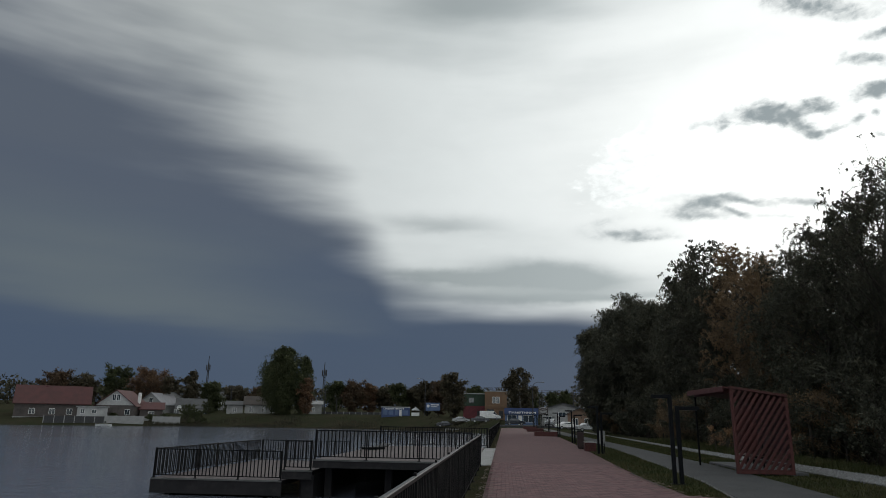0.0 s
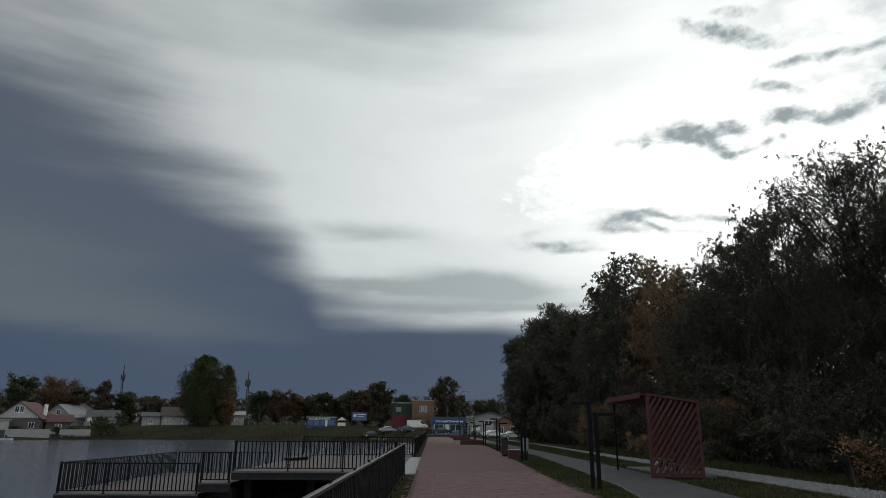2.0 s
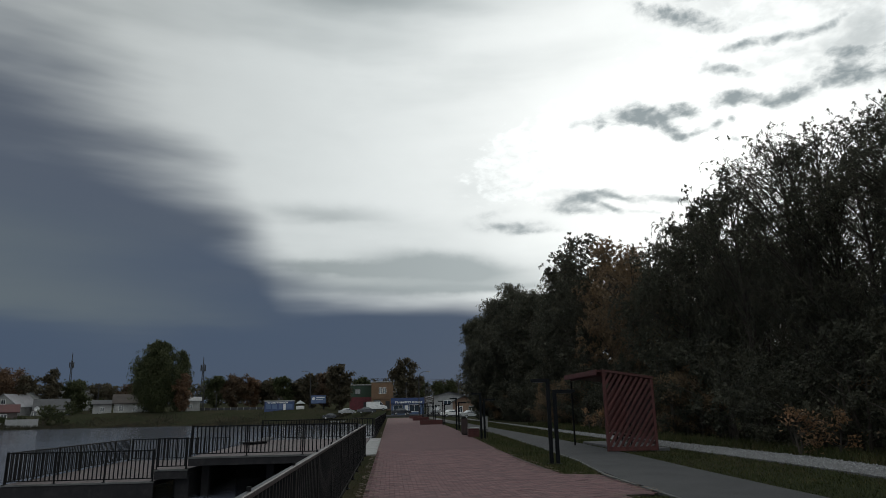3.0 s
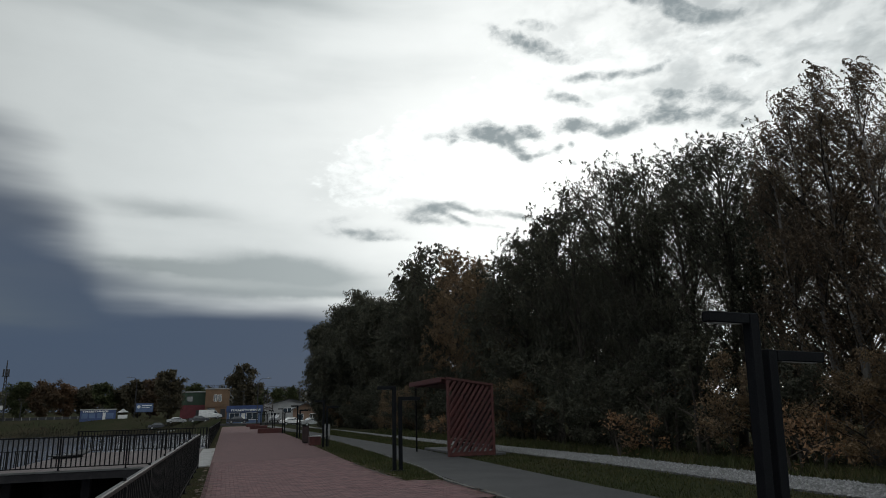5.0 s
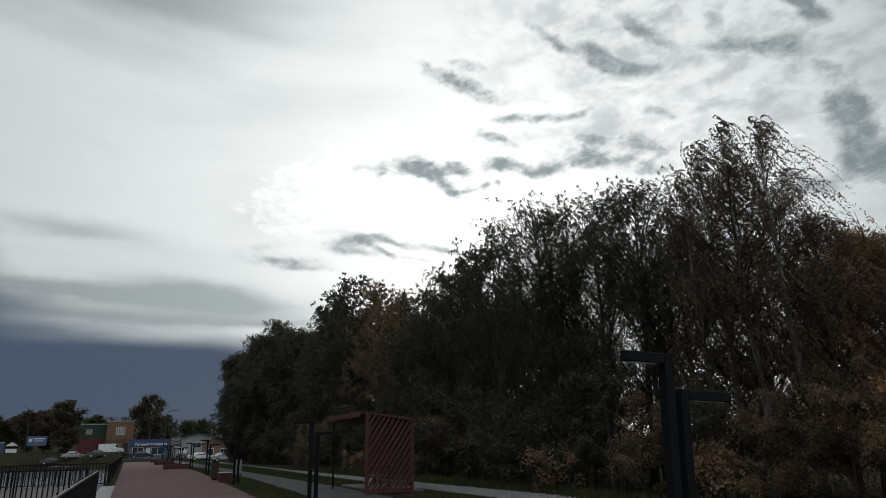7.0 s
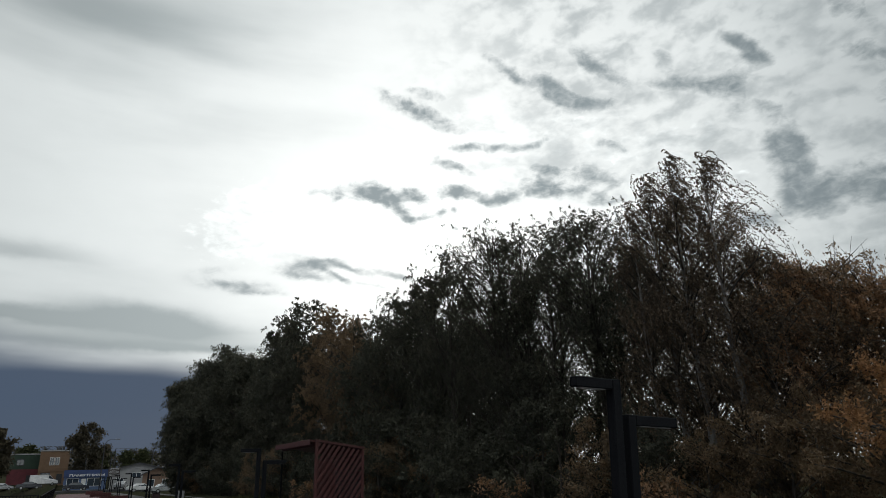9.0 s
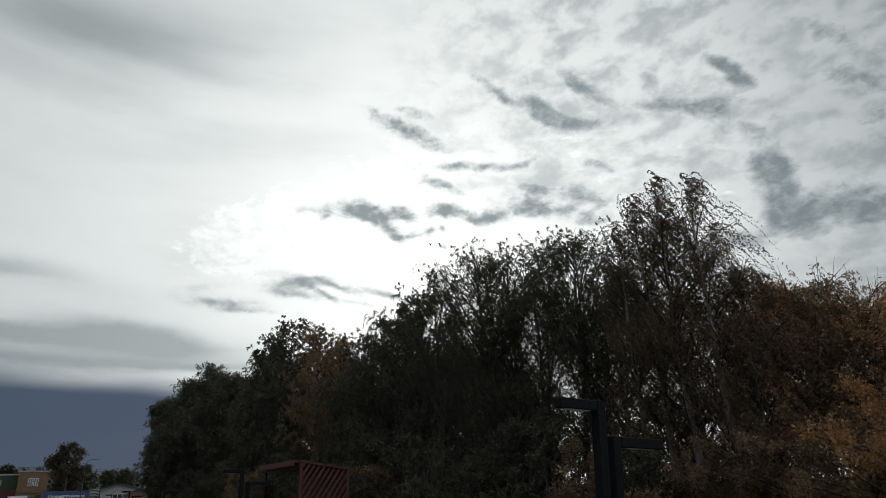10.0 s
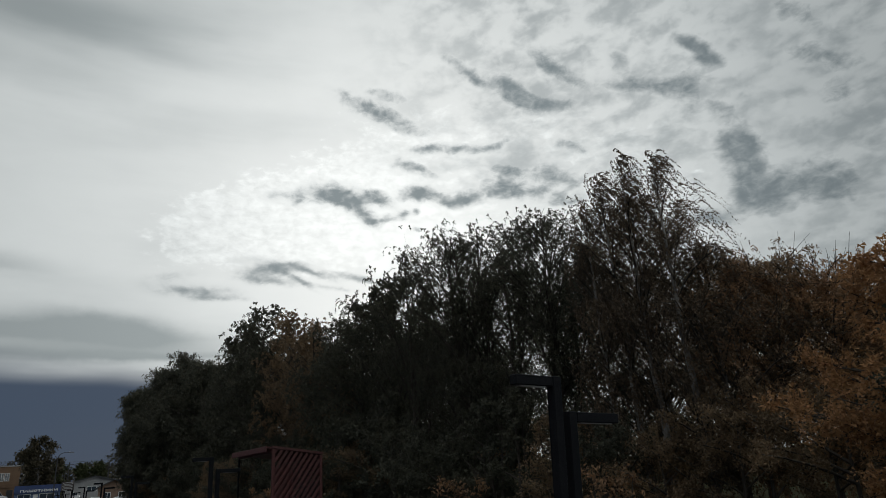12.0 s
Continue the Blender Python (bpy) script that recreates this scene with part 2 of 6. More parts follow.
hi = N.mix(N.smooth(sun_d, 5.0, 40.0), (0.97, 1.0, 0.985, 1), (0.925, 0.985, 0.985, 1))
light_part = N.add("ShaderNodeVectorMath", operation="SCALE")
N.put(light_part.inputs[0], hi)
N.put(light_part.inputs["Scale"], bright)
col = light_part.outputs[0]
veil_col = N.add("ShaderNodeVectorMath", operation="SCALE")
veil_col.inputs[0].default_value = (0.29, 0.335, 0.345)
N.put(veil_col.inputs["Scale"], N.math("ADD", N.math("MULTIPLY", g2, 0.65), 0.42))
col = N.mix(N.math("MULTIPLY", veil, 0.85), col, veil_col.outputs[0])
rag_col = N.add("ShaderNodeVectorMath", operation="SCALE")
rag_col.inputs[0].default_value = (0.285, 0.345, 0.370)
N.put(rag_col.inputs["Scale"], N.math("ADD", N.math("MULTIPLY", g2, 0.42), 0.34))
col = N.mix(N.math("MULTIPLY", ragged, 0.96), col, rag_col.outputs[0])
bank_col = N.mix(N.smooth(N.math("ADD", el, N.math("MULTIPLY", streak, 10)), 4.0, 22.0), (0.050, 0.073, 0.116, 1), (0.078, 0.095, 0.124, 1))
pale = cloud_spots([(-35, 12.0, 14, 3.6, -3, 1.0), (-24, 8.5, 12, 1.2, -2, 0.5)], bent(N.math("MULTIPLY", warp_a, 8.0), N.math("MULTIPLY", streak, 5.0)))
bank_col = N.mix(N.math("MULTIPLY", N.smooth(N.math("ADD", pale, streak), 0.0, 1.3), 0.6), bank_col, (0.122, 0.146, 0.150, 1))
col = N.mix(N.math("MULTIPLY", bank, N.smooth(az, 26.0, 15.0)), col, bank_col)
# the clear-air sky behind it all, weak under so much cloud
nishita = N.add("ShaderNodeTexSky")
nishita.sky_type, nishita.sun_disc = "NISHITA", False
nishita.sun_elevation, nishita.sun_rotation = radians(SUN_EL), radians(SUN_AZ)
air = N.add("ShaderNodeVectorMath", operation="SCALE")
N.put(air.inputs[0], nishita.outputs[0])
air.inputs["Scale"].default_value = 0.0012
col = N.vmath("ADD", col, air.outputs[0])
# haze under the horizon
col = N.mix(N.smooth(el, -0.5, -4.0), col, (0.05, 0.05, 0.05, 1))
bg = N.add("ShaderNodeBackground")
N.put(bg.inputs[0], col)
bg.inputs[1].default_value = 1.0
N.put(N.add("ShaderNodeOutputWorld").inputs[0], bg.outputs[0])

sun = new("sun", bpy.data.lights.new("sun", "SUN"))
sun.data.energy, sun.data.angle, sun.data.color = 0.5, radians(14), (1.0, 0.95, 0.86)
sun.matrix_world = look(tuple(80 * c for c in sun_dir), (0, 0, 0))


# ---------------------------------------------------------------- materials
def material(name, col, col2=None, rough=0.8, metal=0.0, scale=6.0, fine=60.0, bump=0.15, spec=0.35, rnd=0.0, stretch=(1, 1, 1), dirt=None, dirt_amt=0.0):
    """Two-scale mottled surface: slow stains between col and col2, fine grain in colour and relief."""
    m = bpy.data.materials.new(name)
    m.use_nodes = True
    k = Nodes(m.node_tree)
    pos = k.scaled(k.add("ShaderNodeTexCoord").outputs["Object"], stretch)
    big, small = k.noise(pos, scale, 4, 0.6), k.noise(pos, fine, 3, 0.6)
    col2 = col2 or tuple(c * 0.6 for c in col)
    c = k.mix(k.smooth(big, 0.35, 0.68), (*col, 1), (*col2, 1))
    c = k.mix(k.math("MULTIPLY", k.smooth(small, 0.35, 0.7), 0.35), c, (*[v * 0.55 for v in col2], 1))
    if dirt:
        c = k.mix(k.math("MULTIPLY", k.smooth(k.noise(pos, scale * 2.7, 5, 0.7), 0.5, 0.72), dirt_amt), c, (*dirt, 1))
    if rnd:
        r = k.add("ShaderNodeObjectInfo").outputs["Random"]
        i = k.add("ShaderNodeNewGeometry").outputs["Random Per Island"]
        v = k.math("ADD", k.math("MULTIPLY", k.math("FRACT", k.math("ADD", r, i)), 2 * rnd), 1 - rnd)
        s = k.add("ShaderNodeVectorMath", operation="SCALE")
        k.put(s.inputs[0], c)
        k.put(s.inputs["Scale"], v)
        c = s.outputs[0]
    b = k.add("ShaderNodeBsdfPrincipled")
    k.put(b.inputs["Base Color"], c)
    k.put(b.inputs["Roughness"], k.smooth(small, 0.2, 0.8, max(rough - 0.12, 0.03), min(rough + 0.12, 1)))
    b.inputs["Metallic"].default_value = metal
    b.inputs["Specular IOR Level"].default_value = spec
    if bump:
        n = k.add("ShaderNodeBump")
        n.inputs["Strength"].default_value = bump
        n.inputs["Distance"].default_value = 0.02
        k.put(n.inputs["Height"], k.math("ADD", small, k.math("MULTIPLY", big, 0.6)))
        k.put(b.inputs["Normal"], n.outputs[0])
    k.put(k.add("ShaderNodeOutputMaterial").inputs[0], b.outputs[0])
    return m


def leaf_material(name, a, b, c, trans=0.25):
    """Leaves: three tones by leaf, with a share of light let through."""
    m = bpy.data.materials.new(name)
    m.use_nodes = True
    k = Nodes(m.node_tree)
    r = k.add("ShaderNodeNewGeometry").outputs["Random Per Island"]
    pos = k.add("ShaderNodeTexCoord").outputs["Object"]
    big = k.noise(pos, 0.55, 3)
    f = k.math("ADD", k.math("MULTIPLY", r, 0.55), k.math("MULTIPLY", k.smooth(big, 0.3, 0.7), 0.45))
    col_ = k.ramp(f, [(0.15, a), (0.55, b), (0.95, c)])
    d = k.add("ShaderNodeBsdfPrincipled")
    k.put(d.inputs["Base Color"], col_)
    d.inputs["Roughness"].default_value = 0.55
    d.inputs["Specular IOR Level"].default_value = 0.08
    t = k.add("ShaderNodeBsdfTranslucent")
    k.put(t.inputs[0], col_)
    mx = k.add("ShaderNodeMixShader")
    mx.inputs[0].default_value = trans
    k.put(mx.inputs[1], d.outputs[0])
    k.put(mx.inputs[2], t.outputs[0])
    k.put(k.add("ShaderNodeOutputMaterial").inputs[0], mx.outputs[0])
    return m


def glass_material(name, tint=(0.03, 0.04, 0.05)):
    m = bpy.data.materials.new(name)
    m.use_nodes = True
    k = Nodes(m.node_tree)
    b = k.add("ShaderNodeBsdfPrincipled")
    b.inputs["Base Color"].default_value = (*tint, 1)
    b.inputs["Roughness"].default_value = 0.06
    b.inputs["Specular IOR Level"].default_value = 0.6
    k.put(k.add("ShaderNodeOutputMaterial").inputs[0], b.outputs[0])
    return m


def water_material():
    m = bpy.data.materials.new("pond_water")
    m.use_nodes = True
    k = Nodes(m.node_tree)
    pos = k.add("ShaderNodeTexCoord").outputs["Object"]
    w1 = k.noise(k.scaled(pos, (0.9, 1.5, 1), (0, 0, 15)), 1.0, 4, 0.55, 0.3)
    w2 = k.noise(k.scaled(pos, (3.2, 5.0, 1), (0, 0, -10)), 1.0, 3, 0.6)
    calm = k.noise(k.scaled(pos, (0.02, 0.05, 1)), 1.0, 3)
    h = k.math("ADD", w1, k.math("MULTIPLY", w2, 0.35))
    n = k.add("ShaderNodeBump")
    k.put(n.inputs["Strength"], k.smooth(calm, 0.35, 0.65, 0.25, 0.6))
    n.inputs["Distance"].default_value = 0.16
    k.put(n.inputs["Height"], h)
    b = k.add("ShaderNodeBsdfPrincipled")
    b.inputs["Base Color"].default_value = (0.095, 0.104, 0.138, 1)
    b.inputs["Roughness"].default_value = 0.10
    b.inputs["IOR"].default_value = 1.33
    k.put(b.inputs["Normal"], n.outputs[0])
    k.put(k.add("ShaderNodeOutputMaterial").inputs[0], b.outputs[0])
    return m


def paving_material(name, a, b, joint, bw, bh, offset=0.5):
    """Far part of the brick paving: same brick size as the laid bricks, joints as relief."""
    m = bpy.data.materials.new(name)
    m.use_nodes = True
    k = Nodes(m.node_tree)
    pos = k.add("ShaderNodeTexCoord").outputs["Object"]
    t = k.add("ShaderNodeTexBrick")
    t.offset = offset
    k.put(t.inputs["Vector"], pos)
    for key, v in (("Scale", 1.0), ("Mortar Size", 0.006), ("Brick Width", bw), ("Row Height", bh), ("Bias", 0.0), ("Mortar Smooth", 0.3)):
        t.inputs[key].default_value = v
    t.inputs["Color1"].default_value, t.inputs["Color2"].default_value, t.inputs["Mortar"].default_value = (*a, 1), (*b, 1), (*joint, 1)
    big, small = k.noise(pos, 0.7, 4, 0.6), k.noise(pos, 45, 3)
    c = k.mix(k.math("MULTIPLY", k.smooth(big, 0.35, 0.75), 0.45), t.outputs[0], (*[v * 0.62 for v in b], 1))
    c = k.mix(k.math("MULTIPLY", k.smooth(small, 0.4, 0.75), 0.3), c, (*[v * 0.5 for v in a], 1))
    p = k.add("ShaderNodeBsdfPrincipled")
    k.put(p.inputs["Base Color"], c)
    p.inputs["Roughness"].default_value = 0.85
    p.inputs["Specular IOR Level"].default_value = 0.25
    n = k.add("ShaderNodeBump")
    n.inputs["Strength"].default_value, n.inputs["Distance"].default_value = 0.4, 0.01
    k.put(n.inputs["Height"], k.math("SUBTRACT", k.math("MULTIPLY", small, 0.3), t.outputs[1]))
    k.put(p.inputs["Normal"], n.outputs[0])
    k.put(k.add("ShaderNodeOutputMaterial").inputs[0], p.outputs[0])
    return m


M_GROUND = material("earth_and_grass", (0.033, 0.035, 0.021), (0.048, 0.040, 0.027), 1.0, scale=0.25, fine=9, bump=0.5, spec=0.0)
M_BANK = material("autumn_bank_grass", (0.030, 0.034, 0.020), (0.042, 0.038, 0.026), 1.0, scale=0.12, fine=1.4, bump=0.6, spec=0.0)
M_BRICKPAVE = paving_material("red_brick_paving", (0.136, 0.072, 0.076), (0.104, 0.057, 0.062), (0.04, 0.032, 0.030), 0.2, 0.1)
M_BRICK = material("red_paver", (0.142, 0.075, 0.079), (0.104, 0.057, 0.062), 0.85, scale=4, fine=70, rnd=0.28)
M_JOINT = material("joint_sand", (0.04, 0.034, 0.03), None, 0.95, scale=3, fine=50)
M_ASPHALT = material("worn_asphalt", (0.058, 0.058, 0.061), (0.043, 0.043, 0.046), 0.9, scale=0.8, fine=90, bump=0.3)
M_GRAVEL = material("white_gravel", (0.272, 0.272, 0.272), (0.160, 0.160, 0.168), 0.9, scale=9, fine=40, rnd=0.35)
M_GRAVELBED = material("gravel_bed", (0.168, 0.168, 0.168), (0.080, 0.080, 0.080), 0.95, scale=14, fine=30, bump=1.0)
M_CONCRETE = material("pale_concrete", (0.30, 0.30, 0.30), (0.22, 0.22, 0.22), 0.85, scale=1.5, fine=60)
M_SLAB = material("worn_grey_slab", (0.13, 0.13, 0.135), (0.10, 0.10, 0.105), 0.9, scale=1.5, fine=40)
# dark fascia concrete, taken near black to hold the shade under the decks
M_CONCRETE_D = material("shade_dark_concrete", (0.024, 0.022, 0.024), (0.016, 0.015, 0.017), 0.9, scale=1.2, fine=40, dirt=(0.035, 0.034, 0.033), dirt_amt=0.6)
M_KERB = material("weathered_kerb", (0.13, 0.13, 0.13), (0.09, 0.09, 0.088), 0.9, scale=1.5, fine=50)
M_DECK = material("deck_boards", (0.115, 0.094, 0.094), (0.085, 0.068, 0.070), 0.75, scale=2, fine=40, rnd=0.18, stretch=(1, 6, 1))
M_STEEL = material("black_painted_steel", (0.005, 0.005, 0.006), (0.009, 0.009, 0.010), 0.7, scale=3, fine=80, bump=0.05, spec=0.13)
M_ALU = material("galvanised_top_rail", (0.032, 0.032, 0.035), (0.022, 0.022, 0.025), 0.45, metal=0.3, scale=3, fine=60, bump=0.04)
M_LAMP = material("charcoal_lamp_paint", (0.005, 0.006, 0.008), (0.008, 0.009, 0.011), 0.75, scale=4, fine=90, bump=0.06, spec=0.12)
M_DIFF = material("lamp_diffuser", (0.150, 0.150, 0.150), (0.125, 0.125, 0.125), 0.4, scale=4, fine=40, bump=0.0)
M_REDWOOD = material("red_stained_wood", (0.100, 0.032, 0.030), (0.066, 0.023, 0.022), 0.65, scale=3, fine=30, rnd=0.2, stretch=(4, 4, 1))
M_WOODPLAIN = material("brown_bench_wood", (0.13, 0.075, 0.055), (0.085, 0.05, 0.04), 0.65, scale=3, fine=30, rnd=0.2, stretch=(6, 1, 1))
M_BARK = material("birch_bark", (0.26, 0.245, 0.225), (0.08, 0.072, 0.065), 0.9, scale=2.2, fine=14, bump=0.5, stretch=(1, 1, 0.5))
M_BARKD = material("dark_bark", (0.075, 0.062, 0.05), (0.045, 0.038, 0.032), 0.95, scale=3, fine=18, bump=0.6, stretch=(1, 1, 0.3))
M_MAST = material("dull_dark_metal", (0.045, 0.045, 0.05), (0.03, 0.03, 0.034), 0.7, scale=2, fine=20)
M_LEAF_G = leaf_material("green_leaves", (0.054, 0.056, 0.044), (0.080, 0.080, 0.058), (0.112, 0.104, 0.074))
M_LEAF_O = leaf_material("olive_brown_leaves", (0.145, 0.108, 0.074), (0.210, 0.148, 0.092), (0.290, 0.190, 0.108), 0.35)
# olive-brown leaves darkened: the birches' backlit shade is put into the colour
M_LEAF_SHADE = leaf_material("shaded_brown_birch_leaves", (0.085, 0.068, 0.053), (0.125, 0.094, 0.066), (0.175, 0.124, 0.080), 0.25)
M_LEAF_B = leaf_material("russet_leaves", (0.21, 0.138, 0.088), (0.31, 0.188, 0.108), (0.42, 0.232, 0.120), 0.4)
M_LEAF_Y = leaf_material("golden_leaves", (0.27, 0.150, 0.078), (0.42, 0.230, 0.110), (0.52, 0.310, 0.150), 0.42)
M_LEAF_R = leaf_material("orange_leaves", (0.082, 0.056, 0.040), (0.125, 0.078, 0.050), (0.175, 0.100, 0.058), 0.25)
M_LITTER = leaf_material("brown_leaf_litter", (0.060, 0.042, 0.030), (0.090, 0.058, 0.038), (0.14, 0.085, 0.050), 0.0)
# darker copies of the leaf colours above, shade put in for the town's plants
M_SHADED_O = leaf_material("shaded_olive_leaves", (0.048, 0.044, 0.032), (0.072, 0.062, 0.042), (0.10, 0.080, 0.050))
M_SHADED_B = leaf_material("shaded_russet_leaves", (0.060, 0.046, 0.033), (0.090, 0.062, 0.042), (0.125, 0.080, 0.050))
M_SHADED_G = leaf_material("shaded_green_leaves", (0.038, 0.046, 0.024), (0.058, 0.066, 0.032), (0.08, 0.082, 0.04))
M_DIMWALL = material("weathered_brown_wall", (0.105, 0.090, 0.086), (0.070, 0.062, 0.060), 0.9, scale=0.8, fine=14)
M_GRASS = leaf_material("grass_blades", (0.034, 0.043, 0.017), (0.053, 0.060, 0.024), (0.102, 0.085, 0.043), 0.2)
M_WHITEWALL = material("whitewashed_wall", (0.42, 0.42, 0.42), (0.32, 0.32, 0.315), 0.85, scale=0.6, fine=20, dirt=(0.3, 0.28, 0.25), dirt_amt=0.4)
M_GREYWALL = material("grey_rendered_wall", (0.33, 0.33, 0.33), (0.25, 0.25, 0.25), 0.85, scale=0.6, fine=20)
M_YELLOWWALL = material("ochre_brick_wall", (0.20, 0.125, 0.078), (0.16, 0.10, 0.064), 0.85, scale=0.8, fine=18)
M_BROWNWALL = material("tan_brick_wall", (0.22, 0.145, 0.105), (0.17, 0.11, 0.08), 0.85, scale=0.8, fine=18)
M_DARKRED = material("maroon_cladding", (0.15, 0.035, 0.045), (0.11, 0.028, 0.035), 0.7, scale=1, fine=15)
M_GREENCLAD = material("green_cladding", (0.032, 0.06, 0.04), (0.026, 0.046, 0.032), 0.7, scale=1, fine=15)
M_BLUE = material("blue_painted_panel", (0.042, 0.070, 0.175), (0.034, 0.056, 0.135), 0.5, scale=1, fine=20, bump=0.05)
M_BLUE_L = material("pale_blue_panel", (0.10, 0.150, 0.270), (0.075, 0.115, 0.21), 0.5, scale=0.8, fine=20, bump=0.05)
M_ROOFRED = material("dark_red_metal_roof", (0.085, 0.026, 0.026), (0.06, 0.021, 0.021), 0.6, scale=0.7, fine=12)
M_ROOFPALE = material("pale_grey_metal_roof", (0.24, 0.24, 0.26), (0.18, 0.18, 0.20), 0.6, scale=0.7, fine=12)
M_ROOFBROWN = material("weathered_brown_roof", (0.075, 0.062, 0.056), (0.055, 0.046, 0.042), 0.8, scale=0.7, fine=12)
M_ROOFGREY = material("grey_slate_roof", (0.085, 0.085, 0.09), (0.06, 0.06, 0.064), 0.75, scale=0.7, fine=12)
M_WHITE = material("white_paint", (0.75, 0.75, 0.74), (0.6, 0.6, 0.6), 0.5, scale=1.5, fine=30, bump=0.03)
M_FRAME = material("dark_frame", (0.05, 0.05, 0.055), None, 0.6)
M_DIMWHITE = material("weathered_white_boards", (0.42, 0.42, 0.42), (0.34, 0.34, 0.34), 0.7, scale=1.5, fine=30, bump=0.05)
M_GLASS = glass_material("window_glass")
M_REDBIN = material("dark_red_brown_bin", (0.045, 0.028, 0.028), (0.03, 0.02, 0.02), 0.7, scale=3, fine=30)
M_TYRE = material("tyre_rubber", (0.02, 0.02, 0.02), None, 0.85)
M_SILVER = material("silver_car_paint", (0.38, 0.39, 0.40), (0.34, 0.35, 0.36), 0.25, metal=0.4, scale=2, fine=60, bump=0.0, spec=0.6)
M_CARDARK = material("dark_car_paint", (0.02, 0.024, 0.035), (0.016, 0.02, 0.03), 0.22, scale=2, fine=60, bump=0.0, spec=0.7)
M_WATER = water_material()
M_WOODS = leaf_material("distant_autumn_woods", (0.032, 0.034, 0.024), (0.050, 0.046, 0.032), (0.085, 0.064, 0.042), 0.1)


# ---------------------------------------------------------------- mesh helpers
class Geo:
    """Collects vertices and faces of one mesh."""

    def __init__(self):
        self.v, self.f = [], []

    def face(self, *pts):
        n = len(self.v)
        self.v += [tuple(p) for p in pts]
        self.f.append(tuple(range(n, n + len(pts))))
        return self

    def box(self, x0, x1, y0, y1, z0, z1, bev=0.0, m=None):
        """A box, its upright edges and rims chamfered by bev."""
        if bev <= 0:
            pts = [(x, y, z) for z in (z0, z1) for x, y in ((x0, y0), (x1, y0), (x1, y1), (x0, y1))]
            fs = [(3, 2, 1, 0), (4, 5, 6, 7), (0, 1, 5, 4), (1, 2, 6, 5), (2, 3, 7, 6), (3, 0, 4, 7)]
        else:
            b = min(bev, (x1 - x0) / 2.2, (y1 - y0) / 2.2, (z1 - z0) / 2.2)
            pts, fs = [], []
            for z, i in ((z0, b), (z0 + b, 0), (z1 - b, 0), (z1, b)):
                X0, X1, Y0, Y1 = x0 + i, x1 - i, y0 + i, y1 - i
                c = b
                pts += [(X0 + c, Y0, z), (X1 - c, Y0, z), (X1, Y0 + c, z), (X1, Y1 - c, z), (X1 - c, Y1, z), (X0 + c, Y1, z), (X0, Y1 - c, z), (X0, Y0 + c, z)]
            for r in range(3):
                for k in range(8):
                    a, d = r * 8 + k, r * 8 + (k + 1) % 8
                    fs.append((a, d, d + 8, a + 8))
            fs += [tuple(range(7, -1, -1)), tuple(range(24, 32))]
        n = len(self.v)
        self.v += [tuple(m @ Vector(p)) for p in pts] if m else pts
        self.f += [tuple(i + n for i in f) for f in fs]
        return self

    def tube(self, pts, radii, sides=6, cap=True):
        """A tube along pts with a radius at each."""
        pts = [Vector(p) for p in pts]
        n = len(self.v)
        for i, p in enumerate(pts):
            d = (pts[min(i + 1, len(pts) - 1)] - pts[max(i - 1, 0)]).normalized()
            a = d.orthogonal().normalized() if abs(d.z) < 0.999 else Vector((1, 0, 0))
            if abs(d.z) < 0.9:
                a = d.cross(Vector((0, 0, 1))).normalized()
            else:
                a = d.cross(Vector((0, 1, 0))).normalized()
            b = d.cross(a)
            for k in range(sides):
                t = 2 * math.pi * k / sides
                self.v.append(tuple(p + (a * math.cos(t) + b * math.sin(t)) * radii[i]))
        for i in range(len(pts) - 1):
            for k in range(sides):
                q, r = n + i * sides + k, n + i * sides + (k + 1) % sides
                self.f.append((q, r, r + sides, q + sides))
        if cap:
            self.f.append(tuple(range(n + sides - 1, n - 1, -1)))
            e = n + (len(pts) - 1) * sides
            self.f.append(tuple(range(e, e + sides)))
        return self

    def prism(self, poly, z0, z1):
        """An upright prism over the polygon poly (anticlockwise)."""
        n, k = len(self.v), len(poly)
        self.v += [(x, y, z0) for x, y in poly] + [(x, y, z1) for x, y in poly]
        self.f += [tuple(range(n + k - 1, n - 1, -1)), tuple(range(n + k, n + 2 * k))]
        self.f += [(n + i, n + (i + 1) % k, n + k + (i + 1) % k, n + k + i) for i in range(k)]
        return self

    def extrude_y(self, poly, y0, y1):
        """A bar of section poly (x, z) from y0 to y1."""
        n, k = len(self.v), len(poly)
        self.v += [(x, y0, z) for x, z in poly] + [(x, y1, z) for x, z in poly]
        self.f += [tuple(range(n, n + k)), tuple(range(n + 2 * k - 1, n + k - 1, -1))]
        self.f += [(n + (i + 1) % k, n + i, n + k + i, n + k + (i + 1) % k) for i in range(k)]
        return self

    def mesh(self, name, mat, smooth=False):
        me = bpy.data.meshes.new(name)
        me.from_pydata(self.v, [], self.f)
        if mat:
            me.materials.append(mat)
        if smooth:
            me.shade_smooth()
        me.update()
        return me


def part(name, geo, mat, parent=None, label="", smooth=False, at=None):
    """Links geo (or a finished mesh) as one object, under parent if given."""
    me = geo if isinstance(geo, bpy.types.Mesh) else geo.mesh(name, mat, smooth)
    ob = new(name, me)
    if parent:
        ob.parent = parent
    if at is not None:
        ob.matrix_basis = at
    if label:
        tagged(ob, label)
    return ob


def thing(name, label, category, x=0.0, y=0.0, z=0.0, turn=0.0, group=""):
    """An Empty at a thing's base, to carry its parts."""
    ob = new(name)
    ob.empty_display_size = 0.2
    ob.matrix_basis = pose(x, y, z, 0, 0, turn)
    return tagged(ob, label, category, group)


